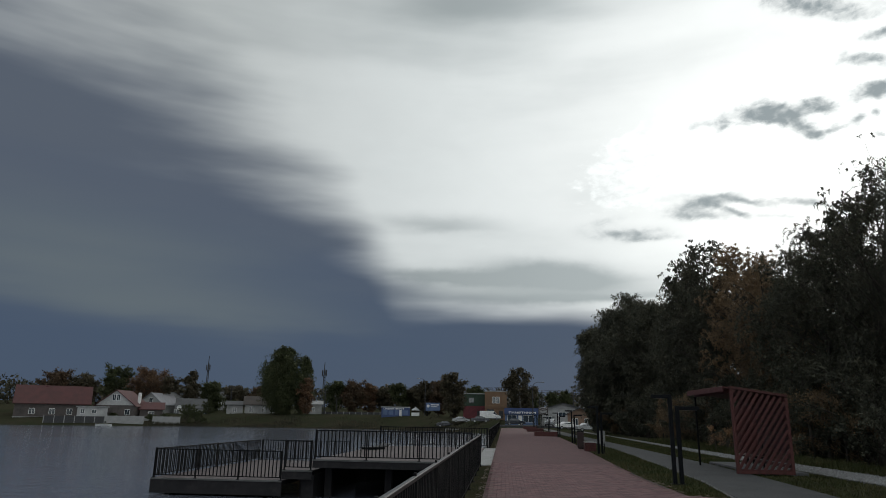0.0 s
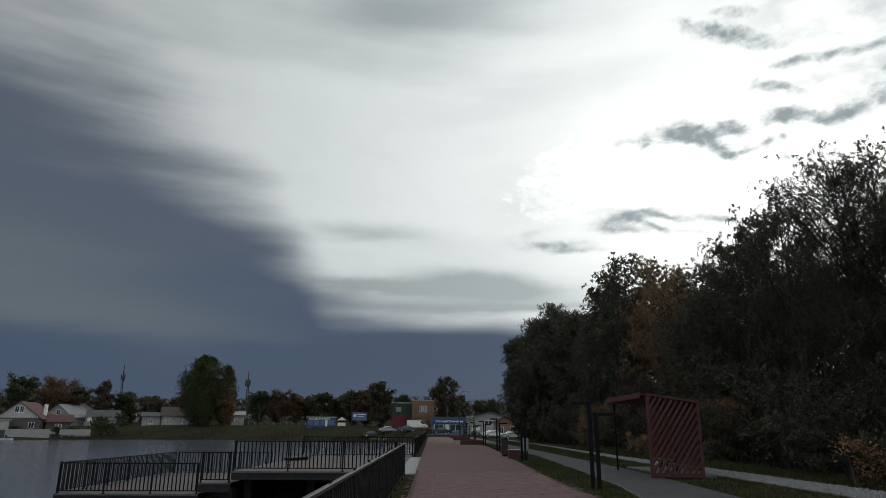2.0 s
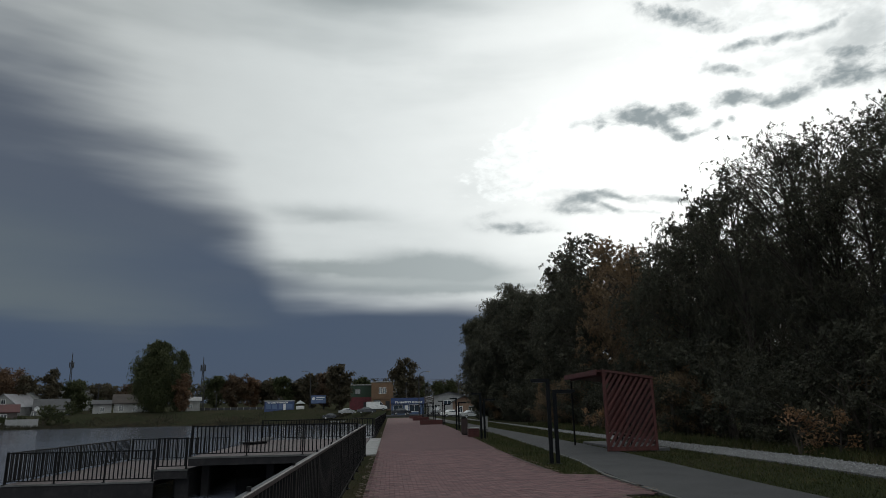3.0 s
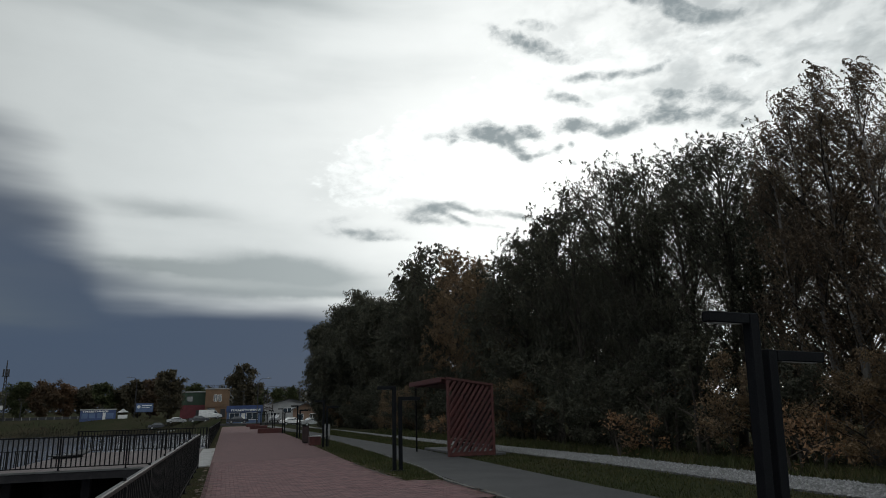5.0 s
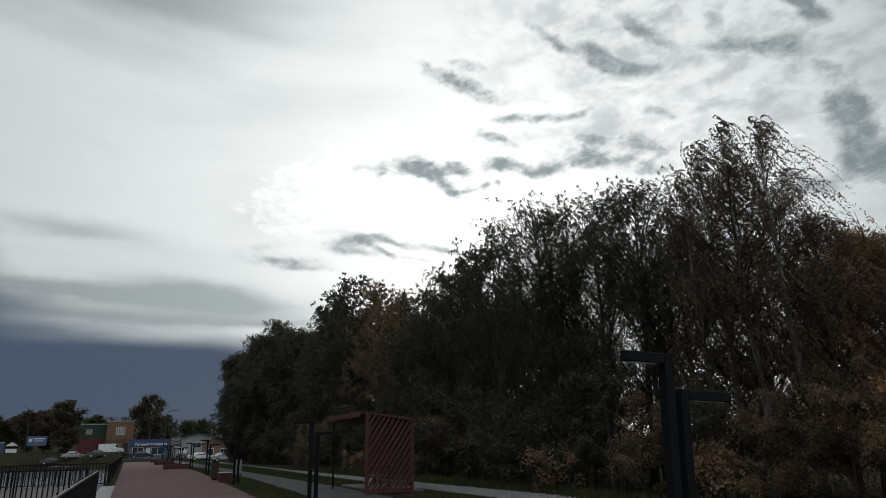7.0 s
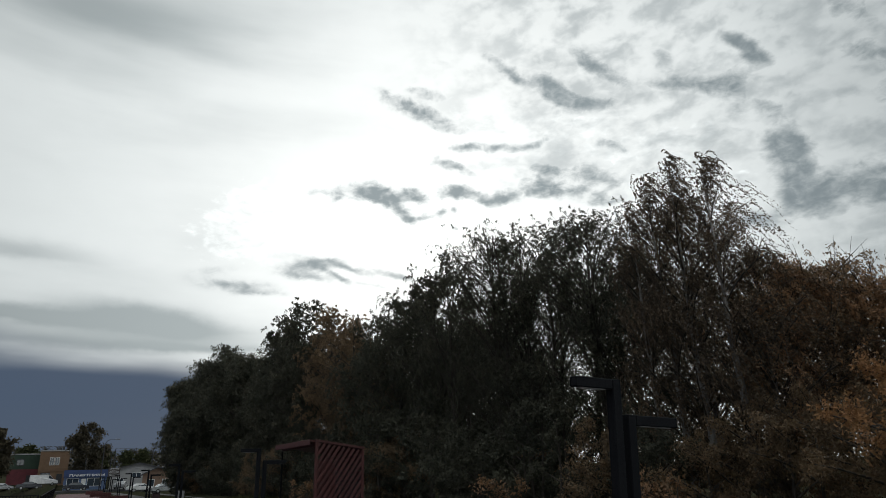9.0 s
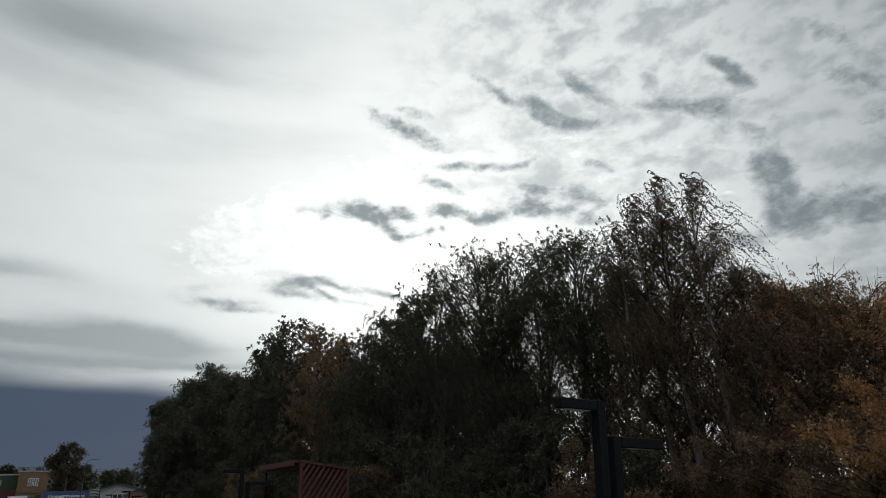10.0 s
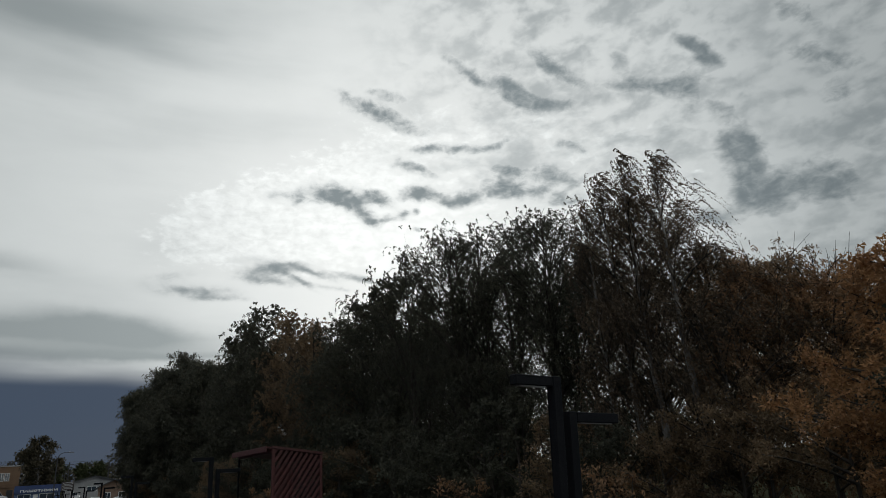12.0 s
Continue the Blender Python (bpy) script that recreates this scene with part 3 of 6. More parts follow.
def structure(name, geo, mat, label, category="", kind="structure", smooth=False):
    ob = part(name, geo, mat, None, "", smooth)
    return tagged(ob, label, category or name, "", kind)


def fast_mesh(name, verts, nper, mat):
    """A mesh of separate faces of nper corners each from an (n * nper, 3) array."""
    me = bpy.data.meshes.new(name)
    n = len(verts)
    me.vertices.add(n)
    me.vertices.foreach_set("co", np.asarray(verts, np.float32).ravel())
    me.loops.add(n)
    me.loops.foreach_set("vertex_index", np.arange(n, dtype=np.int32))
    me.polygons.add(n // nper)
    me.polygons.foreach_set("loop_start", np.arange(0, n, nper, dtype=np.int32))
    me.polygons.foreach_set("loop_total", np.full(n // nper, nper, np.int32))
    me.materials.append(mat)
    me.update(calc_edges=True)
    return me


# ---------------------------------------------------------------- ground, water, paths
SHORE = [(-400, 40), (-260, 90), (-170, 130), (-120, 149), (-99, 160), (-90, 164.5), (-80, 169), (-70, 172), (-54, 171), (-33, 170), (-16, 163), (-7, 150), (-1.0, 138)]
WATER_Z = -1.4


def shore_y(x):
    return float(np.interp(x, [p[0] for p in SHORE], [p[1] for p in SHORE]))


def smoothstep(v, a, b):
    t = min(max((v - a) / (b - a), 0.0), 1.0)
    return t * t * (3 - 2 * t)


def ground_z(x, y):
    """Height of the ground: level promenade, pond bed, a bank that climbs to the town."""
    if x < -1.0:
        s = shore_y(x)
        if y < s:
            return -3.2 + 1.5 * smoothstep(y, s - 6, s)
        d = y - s
        left = smoothstep(-x, 75, 95)
        rise = (1 - left) * 3.6 * smoothstep(d, 0, 16) + left * (1.0 * smoothstep(d, 0, 1.5) + 2.2 * smoothstep(d, 4, 30))
        rise = rise if x < -16 else rise * 0.55 + 0.45 * min(rise, 1.9)
        return WATER_Z + rise + 0.022 * max(d - 30, 0) * (1 if d < 400 else 400 / d)
    base = -0.06
    if x > 12.3:
        base = -0.06 + 0.15 * noise.noise(Vector((x * 0.3, y * 0.3, 0)))
    if y > 120:
        base += 0.9 * smoothstep(y, 128, 175) + 0.02 * max(min(y, 500) - 175, 0)
    return base


def build_ground():
    xs = sorted(set([-5000, -2500, -1200, -700, -500, -400, -320, -260, -220] + list(np.arange(-190, -60, 5.0)) + list(np.arange(-60, -14, 4.0)) + [-12, -9, -7, -5, -3, -1.95, -1.02, -0.98]
                    + list(np.arange(0, 16, 2.0)) + list(np.arange(16, 60, 4.0)) + [70, 90, 120, 180, 260, 400, 700, 1200, 2500, 5000]))
    ys = sorted(set([-5000, -2000, -800, -300, -100, -40, -20] + list(np.arange(-10, 60, 4.0)) + list(np.arange(60, 130, 5.0)) + list(np.arange(130, 250, 2.5)) + [260, 280, 310, 350, 400, 480, 600, 900, 1500, 2500, 5000]))
    g = Geo()
    g.v = [(x, y, ground_z(x, y)) for y in ys for x in xs]
    w = len(xs)
    g.f = [(j * w + i, j * w + i + 1, (j + 1) * w + i + 1, (j + 1) * w + i) for j in range(len(ys) - 1) for i in range(w - 1)]
    structure("ground", g, M_BANK, "grassy ground with autumn-brown patches and earth", "ground")


build_ground()
g = Geo()
poly = [(-400, -300)] + [(-0.99, -300), (-0.99, 150)] + [(x, y + 3.0) for x, y in reversed(SHORE[:-1])]
g.f.append(tuple(range(len(poly))))
g.v = [(x, y, WATER_Z) for x, y in poly]
structure("water", g, M_WATER, "grey rippled pond water reflecting the sky", "water")

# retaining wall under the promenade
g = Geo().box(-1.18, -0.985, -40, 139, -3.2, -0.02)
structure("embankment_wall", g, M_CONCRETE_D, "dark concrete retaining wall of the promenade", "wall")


def right_edge(y):
    return float(np.interp(y, [0, 12.36, 12.42, 16.0, 16.4, 21, 27, 35, 52, 70, 150], [4.25, 4.25, 4.95, 4.95, 4.16, 4.1, 4.22, 4.5, 5.1, 5.5, 5.8]))


def asphalt_left(y):
    return float(np.interp(y, [0, 13.8, 16.2, 20.5, 28, 41, 150], [5.13, 5.13, 5.2, 5.75, 6.2, 6.75, 7.0]))


def asphalt_right(y):
    return float(np.interp(y, [0, 12, 17, 22, 29, 44, 150], [7.3, 7.48, 7.76, 8.1, 8.4, 8.45, 8.6]))


def gravel_left(y):
    return float(np.interp(y, [0, 11, 17, 25, 78, 150], [10.3, 10.4, 10.75, 10.7, 11.5, 12.0]))


def gravel_right(y):
    return float(np.interp(y, [0, 13, 20, 29, 40, 78, 150], [12.1, 12.25, 12.6, 12.4, 12.1, 12.4, 12.9]))


def ribbon(left, right, y0, y1, z, step=2.0, thick=0.12):
    """A thick strip of surface between two edge functions."""
    g = Geo()
    n = max(int((y1 - y0) / step), 1)
    ys = [y0 + (y1 - y0) * i / n for i in range(n + 1)]
    for y in ys:
        a, b = left(y), right(y)
        g.v += [(a, y, z - thick), (a, y, z), (b, y, z), (b, y, z - thick)]
    for i in range(n):
        q = 4 * i
        g.f += [(q + 1, q + 2, q + 6, q + 5), (q, q + 1, q + 5, q + 4), (q + 2, q + 3, q + 7, q + 6)]
    g.f += [(3, 2, 1, 0), tuple(4 * n + k for k in range(4))]
    return g


PATH_L = -0.55
BRICKS_Y0, BRICKS_Y1 = 8.0, 27.0       # stretch of single laid bricks
structure("pavement_far", ribbon(lambda y: PATH_L, right_edge, BRICKS_Y1, 150, 0.0), M_BRICKPAVE, "red brick promenade paving", "pavement")
structure("pavement_near", ribbon(lambda y: PATH_L, right_edge, -25, BRICKS_Y0, 0.0), M_BRICKPAVE, "red brick promenade paving", "pavement")
pavement = structure("pavement", ribbon(lambda y: PATH_L, right_edge, BRICKS_Y0, BRICKS_Y1, -0.008, 0.1), M_JOINT, "red brick paving laid in rows", "pavement")
structure("asphalt_path", ribbon(asphalt_left, asphalt_right, -25, 145, -0.012), M_ASPHALT, "grey asphalt cycle path", "path")
structure("gravel_strip", ribbon(gravel_left, gravel_right, -20, 120, -0.015), M_GRAVELBED, "strip of pale crushed gravel", "gravel")
structure("verge", ribbon(lambda y: PATH_L - 0.40, lambda y: PATH_L - 0.005, -25, 25.0, -0.02), M_GROUND, "earth verge along the railing", "verge")
structure("verge_far", ribbon(lambda y: PATH_L - 0.40, lambda y: PATH_L - 0.005, 39.5, 140, -0.02), M_GROUND, "earth verge along the railing", "verge")
structure("road", Geo().box(-1.6, 60, 140.5, 152, 0.0, 0.46), M_ASPHALT, "grey asphalt road at the promenade's end", "road")
# pale kerb stones along the join of brick and asphalt
kerb = thing("kerb", "weathered grey concrete kerb stones flush with the paving", "kerb", 0, 0, 0)
kerb["kind"] = "structure"
stone = Geo().box(-0.04, 0.04, -0.49, 0.49, -0.1, 0.0, 0.008).mesh("kerb_stone", M_KERB)
for i in range(34):
    y = -12.0 + i
    x = 5.045 if y < 14 else None
    if x:
        part("kerb_stone", stone, None, kerb, at=pose(x, y, 0.004 * ((i * 7) % 3), 0, 0, 0))
for i in range(40):
    y = 14.5 + i
    part("kerb_stone", stone, None, kerb, at=pose(asphalt_left(y) - 0.045, y, -0.012, 0, 0, -math.degrees(math.atan2(asphalt_left(y + 0.5) - asphalt_left(y - 0.5), 1))))


# ---------------------------------------------------------------- railings
def railing(p0, p1, z, label, post_every=2.0, gap=0.145, h=1.1, joined=False, top_mat=None):
    """A bar railing from p0 to p1 standing on z: posts, top and bottom rails, upright bars."""
    a, b = Vector((*p0, z)), Vector((*p1, z))
    length = (b - a).length
    turn = math.degrees(math.atan2(b.y - a.y, b.x - a.x))
    r = thing("railing", label, "railing", a.x, a.y, z, turn, "railings of the promenade and decks")
    part("top_rail", Geo().box(0, length, -0.025, 0.025, h - 0.045, h, 0.008), top_mat or M_STEEL, r)
    part("bottom_rail", Geo().box(0, length, -0.018, 0.018, 0.09, 0.125, 0.005), M_STEEL, r)
    n = max(round(length / post_every), 1)
    post_me = Geo().box(-0.025, 0.025, -0.025, 0.025, -0.12, h - 0.046, 0.005).box(-0.014, 0.014, -0.014, 0.014, h - 0.05, h + 0.03, 0.004).box(-0.06, 0.06, -0.06, 0.06, 0.0, 0.012).mesh("post", M_STEEL)
    for i in range(n + 1):
        part("post", post_me, None, r, at=pose(min(max(length * i / n, 0.025), length - 0.025), 0, 0))
    m = int(length / gap)
    xs = [(i + 0.5) * length / m for i in range(m)]
    if joined:
        g = Geo()
        for x in xs:
            g.box(x - 0.02, x + 0.02, -0.012, 0.012, 0.126, h - 0.046)
        ob = part("bars", g, M_STEEL, r, "row of upright black bars")
        ob["kind"] = "stuff"
    else:
        bar = Geo().box(-0.02, 0.02, -0.012, 0.012, 0.126, h - 0.046).mesh("bar", M_STEEL)
        for x in xs:
            part("bar", bar, None, r, at=pose(x, 0, 0))
    return r


RAIL_X = -0.93
railing((RAIL_X, 24.5), (RAIL_X, 2.5), 0.0, "long black steel bar railing beside the brick path", top_mat=M_ALU)
railing((RAIL_X, 2.3), (RAIL_X, -12), 0.0, "black steel bar railing beside the brick path", joined=True, top_mat=M_ALU)
railing((RAIL_X, 39.3), (RAIL_X, 135), 0.0, "black steel bar railing along the pond", joined=True, gap=0.16)


# ---------------------------------------------------------------- viewing decks over the pond
def deck(x0, x1, y0, y1, z, label, board=0.14, thick=0.16, fascia=0.45):
    d = thing("deck", label, "deck", x0, y0, z - thick - 0.02, 0, "viewing decks over the pond")
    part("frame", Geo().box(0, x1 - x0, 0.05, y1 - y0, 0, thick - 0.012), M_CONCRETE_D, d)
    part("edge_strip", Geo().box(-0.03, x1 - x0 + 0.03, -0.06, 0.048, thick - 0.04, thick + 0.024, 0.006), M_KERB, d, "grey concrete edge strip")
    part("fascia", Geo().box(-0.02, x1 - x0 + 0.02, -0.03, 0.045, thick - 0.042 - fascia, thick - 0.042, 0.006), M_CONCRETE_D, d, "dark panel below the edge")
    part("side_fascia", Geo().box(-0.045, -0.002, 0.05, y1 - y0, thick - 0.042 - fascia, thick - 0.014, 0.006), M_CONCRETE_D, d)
    n = int((x1 - x0) / board)
    w = (x1 - x0) / n
    me = Geo().box(0.004, w - 0.004, 0.052, y1 - y0, thick - 0.01, thick + 0.02).mesh("board", M_DECK)
    for i in range(n):
        part("board", me, None, d, at=pose(i * w, 0, 0))
    return d


DECK_Y = 25.65
deck(-13.85, -8.62, DECK_Y, 37.2, -0.77, "lower deck with reddish-grey boards and a dark rim", fascia=0.5)
deck(-8.58, -7.44, DECK_Y, 37.2, -0.37, "step deck between the two viewing decks", fascia=0.28)
deck(-7.4, -1.2, DECK_Y, 39.4, 0.04, "upper deck with reddish-grey boards joined to the path", fascia=0.25)
structure("landing", Geo().box(-1.19, PATH_L - 0.006, 25.0, 39.4, -0.12, 0.012, 0.006), M_CONCRETE, "pale concrete landing strip between path and deck", "landing")
# piers under the decks, the shade there put into their near-black colour
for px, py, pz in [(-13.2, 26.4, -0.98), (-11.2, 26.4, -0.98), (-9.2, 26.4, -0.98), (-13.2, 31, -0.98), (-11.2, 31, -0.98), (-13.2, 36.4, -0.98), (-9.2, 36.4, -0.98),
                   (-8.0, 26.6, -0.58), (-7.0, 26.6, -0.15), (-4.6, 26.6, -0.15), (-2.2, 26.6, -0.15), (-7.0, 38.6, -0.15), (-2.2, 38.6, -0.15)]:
    p = thing("deck_pier", "shade-darkened concrete pier standing in the pond", "pier", px, py, -3.0, 0, "piers under the decks")
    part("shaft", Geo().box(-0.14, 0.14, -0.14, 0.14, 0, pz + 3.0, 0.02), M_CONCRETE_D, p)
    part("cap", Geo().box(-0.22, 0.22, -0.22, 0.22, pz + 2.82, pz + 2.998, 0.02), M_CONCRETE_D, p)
structure("abutment", Geo().box(-1.9, -1.2, 25.9, 39.2, -3.2, -0.15), M_CONCRETE_D, "shade-darkened concrete abutment beneath the upper deck", "wall")
structure("deck_back_wall", Geo().box(-7.3, -1.92, 33.0, 33.3, -3.2, -0.15), M_CONCRETE_D, "shade-darkened concrete support wall under the deck", "wall")
structure("step_wall", Geo().box(-7.9, -7.42, 25.9, 37.0, -3.2, -0.56), M_CONCRETE_D, "shade-darkened concrete support below the step", "wall")

railing((-13.8, DECK_Y), (-8.62, DECK_Y), -0.77, "black steel bar railing on the lower deck's edge")
railing((-13.8, DECK_Y + 0.1), (-13.8, 37.15), -0.77, "black steel bar railing on the lower deck's side")
railing((-13.7, 37.15), (-8.6, 37.15), -0.77, "black steel bar railing on the lower deck's far edge")
railing((-8.56, DECK_Y), (-7.46, DECK_Y), -0.37, "short black steel bar railing at the step")
railing((-7.38, DECK_Y), (-1.25, DECK_Y), 0.04, "black steel bar railing on the upper deck's edge")
railing((-7.38, 39.3), (-1.0, 39.3), 0.04, "black steel bar railing on the upper deck's far edge")

# low dark lounger on the upper deck
lg = thing("deck_lounger", "low dark lounger with a sloping back on the deck", "lounger", -6.7, 34.4, 0.06, 60)
part("seat", Geo().extrude_y([(-0.9, 0.14), (-0.9, 0.09), (0.5, 0.09), (0.95, 0.24), (0.93, 0.29), (0.5, 0.14)], -0.32, 0.32), M_FRAME, lg)
part("base", Geo().extrude_y([(-0.7, 0.0), (0.55, 0.0), (0.5, 0.088), (-0.72, 0.088)], -0.25, 0.25), M_STEEL, lg)


# ---------------------------------------------------------------- promenade lamps: pairs of hooked posts
def lamp_pair(x, y):
    l = thing("path_lamp", "charcoal pair of hooked square lamp posts, one taller", "street lamp", x, y, -0.02, 0, "promenade lamps")

    def hook(name, px, py, h, side, reach):
        w = 0.052
        post = part(name, Geo().box(px - w, px + w, py - w, py + w, 0, h, 0.008), M_LAMP, l)
        x0, x1 = (px - reach, px - w - 0.001) if side < 0 else (px + w + 0.001, px + reach)
        part("arm", Geo().box(x0, x1, py - 0.05, py + 0.05, h - 0.10, h - 0.004, 0.008), M_LAMP, post)
        part("light_panel", Geo().box(x0 + 0.06, x1 - 0.08, py - 0.035, py + 0.035, h - 0.108, h - 0.101), M_DIFF, post, "flat pale diffuser")
        part("base_plate", Geo().box(px - 0.12, px + 0.12, py - 0.12, py + 0.12, 0, 0.016, 0.004).tube([(px - 0.09, py - 0.09, 0.016), (px - 0.09, py - 0.09, 0.03)], [0.012, 0.012]).tube([(px + 0.09, py - 0.09, 0.016), (px + 0.09, py - 0.09, 0.03)], [0.012, 0.012]), M_STEEL, post)

    hook("tall_post", -0.09, 0.0, 2.42, -1, 0.50)
    hook("short_post", 0.10, 0.02, 2.10, 1, 0.61)
    return l


first = lamp_pair(4.40, 4.9)
for x, y in [(4.72, 19.4), (4.92, 35.8), (5.12, 51.2), (5.4, 68.0), (5.5, 84.0), (5.6, 100.0), (5.65, 116.0), (5.7, 131.0)]:
    copy_thing(first, pose(x, y, -0.02))
# the nearest pair has sunk a little to one side
first.matrix_basis = first.matrix_basis @ Matrix.Rotation(radians(2.8), 4, Vector((math.sin(radians(44)), math.cos(radians(44)), 0)))


# ---------------------------------------------------------------- the slatted shelter
def shelter():
    s = thing("shelter", "dark-red timber shelter with diagonal slats and a pitched roof", "shelter", 7.7, 23.65, -0.05)
    L, D, HF, HB = 4.5, 1.9, 2.84, 2.56            # length along the path, depth, front and back heights
    b = 0.05
    for x, y, h in ((0.06, 0.06, HF), (D - 0.06, 0.06, HB), (D - 0.06, L - 0.06, HB)):
        part("post", Geo().box(x - b, x + b, y - b, y + b, 0.05, h, 0.006), M_REDWOOD, s)
    part("post", Geo().box(0.03, 0.09, L - 0.09, L - 0.03, -0.02, HF - 0.142, 0.004), M_STEEL, s, "thin black steel post")
    for y in (0.06,):
        part("sill", Geo().box(0.112, D - 0.112, y - 0.04, y + 0.04, 0.10, 0.20, 0.005), M_REDWOOD, s)
    slope = (HB - HF) / D
    # roof: boarded panel with a fascia round it
    roof = part("roof", Geo().extrude_y([(-0.16, HF + 0.03), (D - 0.02, HF + 0.03 + slope * (D + 0.14)), (D - 0.02, HF + 0.09 + slope * (D + 0.14)), (-0.16, HF + 0.09)], 0.118, L + 0.15), M_REDWOOD, s)
    part("fascia", Geo().box(-0.19, -0.162, 0.118, L + 0.17, HF - 0.09, HF + 0.10, 0.005), M_REDWOOD, roof)
    part("fascia", Geo().extrude_y([(0.0, HF + 0.02), (D, HF + 0.02 + slope * D), (D, HF + 0.10 + slope * D), (0.0, HF + 0.10)], 0.0, 0.112), M_REDWOOD, roof)
    # diagonal slats of the end wall, cut to the frame
    def slat_wall(y, lo, hi, zlo, zf, zb, pitch, ang, name="slat", wid=0.085, dep=0.05):
        c, sn = math.cos(radians(ang)), math.sin(radians(ang))
        k = 0
        for i in range(-30, 60):
            o = i * pitch
            # line: point (o, zlo) + t (c, sn); clip to the frame
            t0, t1 = 0.0, 9.0
            def top(x):
                return zf + (zb - zf) * (x - lo) / (hi - lo)
            ts = [t for t in np.linspace(0, 5, 501) if lo <= o + t * c <= hi and zlo <= zlo + t * sn <= top(o + t * c)]
            if len(ts) < 12:
                continue
            t0, t1 = ts[0], ts[-1]
            mid = ((o + (t0 + t1) / 2 * c), y, zlo + (t0 + t1) / 2 * sn)
            m = Matrix.Translation(mid) @ Matrix.Rotation(-radians(ang), 4, "Y")
            h = (t1 - t0) / 2
            part(name, Geo().box(-h, h, -dep / 2, dep / 2, -wid / 2, wid / 2, 0.006), M_REDWOOD, s, at=m)
            k += 1
    slat_wall(0.05, 0.10, D - 0.10, 0.06, HF - 0.01, HB - 0.01, 0.21, 56, wid=0.092, dep=0.06)
    # bottom rail of the slatted end, and the arched boarded panel behind it
    part("rail", Geo().box(0.112, D - 0.112, 0.012, 0.016, 0.06, 0.15).box(0.112, D - 0.112, 0.081, 0.105, 0.05, 0.13, 0.004), M_REDWOOD, s)
    for i in range(6):
        arch = 2.02 + 0.24 * math.sin(math.pi * (i + 0.5) / 6)
        part("panel_board", Geo().box(0.14 + i * 0.115, 0.25 + i * 0.115, 0.16, 0.185, 0.75, arch, 0.004), M_REDWOOD, s)
    # back wall of level boards
    for i in range(15):
        part("back_board", Geo().box(D - 0.10, D - 0.07, 0.12, L - 0.12, 0.25 + i * 0.145, 0.25 + i * 0.145 + 0.12, 0.005), M_REDWOOD, s)
    # top plates
    part("beam", Geo().box(0.01, 0.11, 0.112, L - 0.112, HF - 0.14, HF - 0.001, 0.005), M_REDWOOD, s)
    part("beam", Geo().box(D - 0.11, D - 0.01, 0.112, L - 0.112, HB - 0.12, HB - 0.001, 0.005), M_REDWOOD, s)
    return s


shelter()
structure("shelter_slab", Geo().box(8.55, 10.1, 23.9, 29.6, -0.1, 0.06, 0.015), M_SLAB, "grey concrete paving slab under the shelter", "slab")
bench = thing("bench", "brown slatted bench inside the shelter", "bench", 9.1, 26.3, 0.06)
for i in range(4):
    part("seat_slat", Geo().box(-0.22 + i * 0.11, -0.12 + i * 0.11, -1.0, 1.0, 0.42, 0.455, 0.006), M_WOODPLAIN, bench)
for i in range(3):
    part("back_slat", Geo().box(0.20, 0.235, -1.0, 1.0, 0.52 + i * 0.12, 0.61 + i * 0.12, 0.006), M_WOODPLAIN, bench)
for y in (-0.8, 0.8):
    part("leg_frame", Geo().box(-0.2, -0.15, y - 0.03, y + 0.03, 0, 0.418).box(0.15, 0.198, y - 0.03, y + 0.03, 0, 0.86).box(-0.148, 0.148, y - 0.03, y + 0.03, 0.36, 0.415), M_STEEL, bench)


# ---------------------------------------------------------------- benches with planters, bins, cabinet along the promenade
def planter_bench(x, y, n=1.0):
    p = thing("planter_bench", "low reddish wooden planter bench beside the brick path", "bench", x, y, 0.0, 0, "planter benches")
    for i in range(4):
        part("board", Geo().box(-1.2 * n, 1.2 * n, -0.33, -0.29, 0.02 + i * 0.105, 0.115 + i * 0.105, 0.006), M_REDWOOD, p)
    part("box", Geo().box(-1.17 * n, 1.17 * n, -0.285, 0.33, 0.0, 0.43, 0.01), M_WOODPLAIN, p)
    for i in range(4):
        part("seat_board", Geo().box(-1.22 * n, 1.22 * n, -0.33 + i * 0.17, -0.175 + i * 0.17, 0.432, 0.47, 0.006), M_REDWOOD, p)
    return p


for x, y in ((4.3, 71.5), (4.4, 98.0), (4.6, 122.0)):
    planter_bench(x, y)
bx = thing("planter_box", "square reddish wooden planter box by the lamp", "planter", 4.72, 38.4, 0.0)
for i in range(4):
    part("board", Geo().box(-0.30, 0.30, -0.315, -0.285, 0.02 + i * 0.112, 0.122 + i * 0.112, 0.006), M_REDWOOD, bx)
    part("side_board", Geo().box(-0.315, -0.285, -0.284, 0.284, 0.02 + i * 0.112, 0.122 + i * 0.112, 0.006), M_REDWOOD, bx)
part("box", Geo().box(-0.284, 0.284, -0.284, 0.284, 0, 0.47, 0.01), M_WOODPLAIN, bx)
part("rim", Geo().box(-0.32, 0.32, -0.32, 0.32, 0.472, 0.505, 0.008), M_DIMWHITE, bx, "pale top rim")
bin_ = thing("litter_bin", "dark red-brown upright litter bin beside the path", "bin", 4.55, 41.5, 0.0)
part("body", Geo().box(-0.19, 0.19, -0.17, 0.17, 0.06, 0.98, 0.02), M_REDBIN, bin_)
part("lid", Geo().box(-0.21, 0.21, -0.19, 0.19, 0.985, 1.03, 0.015), M_STEEL, bin_)
part("foot", Geo().box(-0.15, 0.15, -0.14, 0.14, 0, 0.058), M_STEEL, bin_)
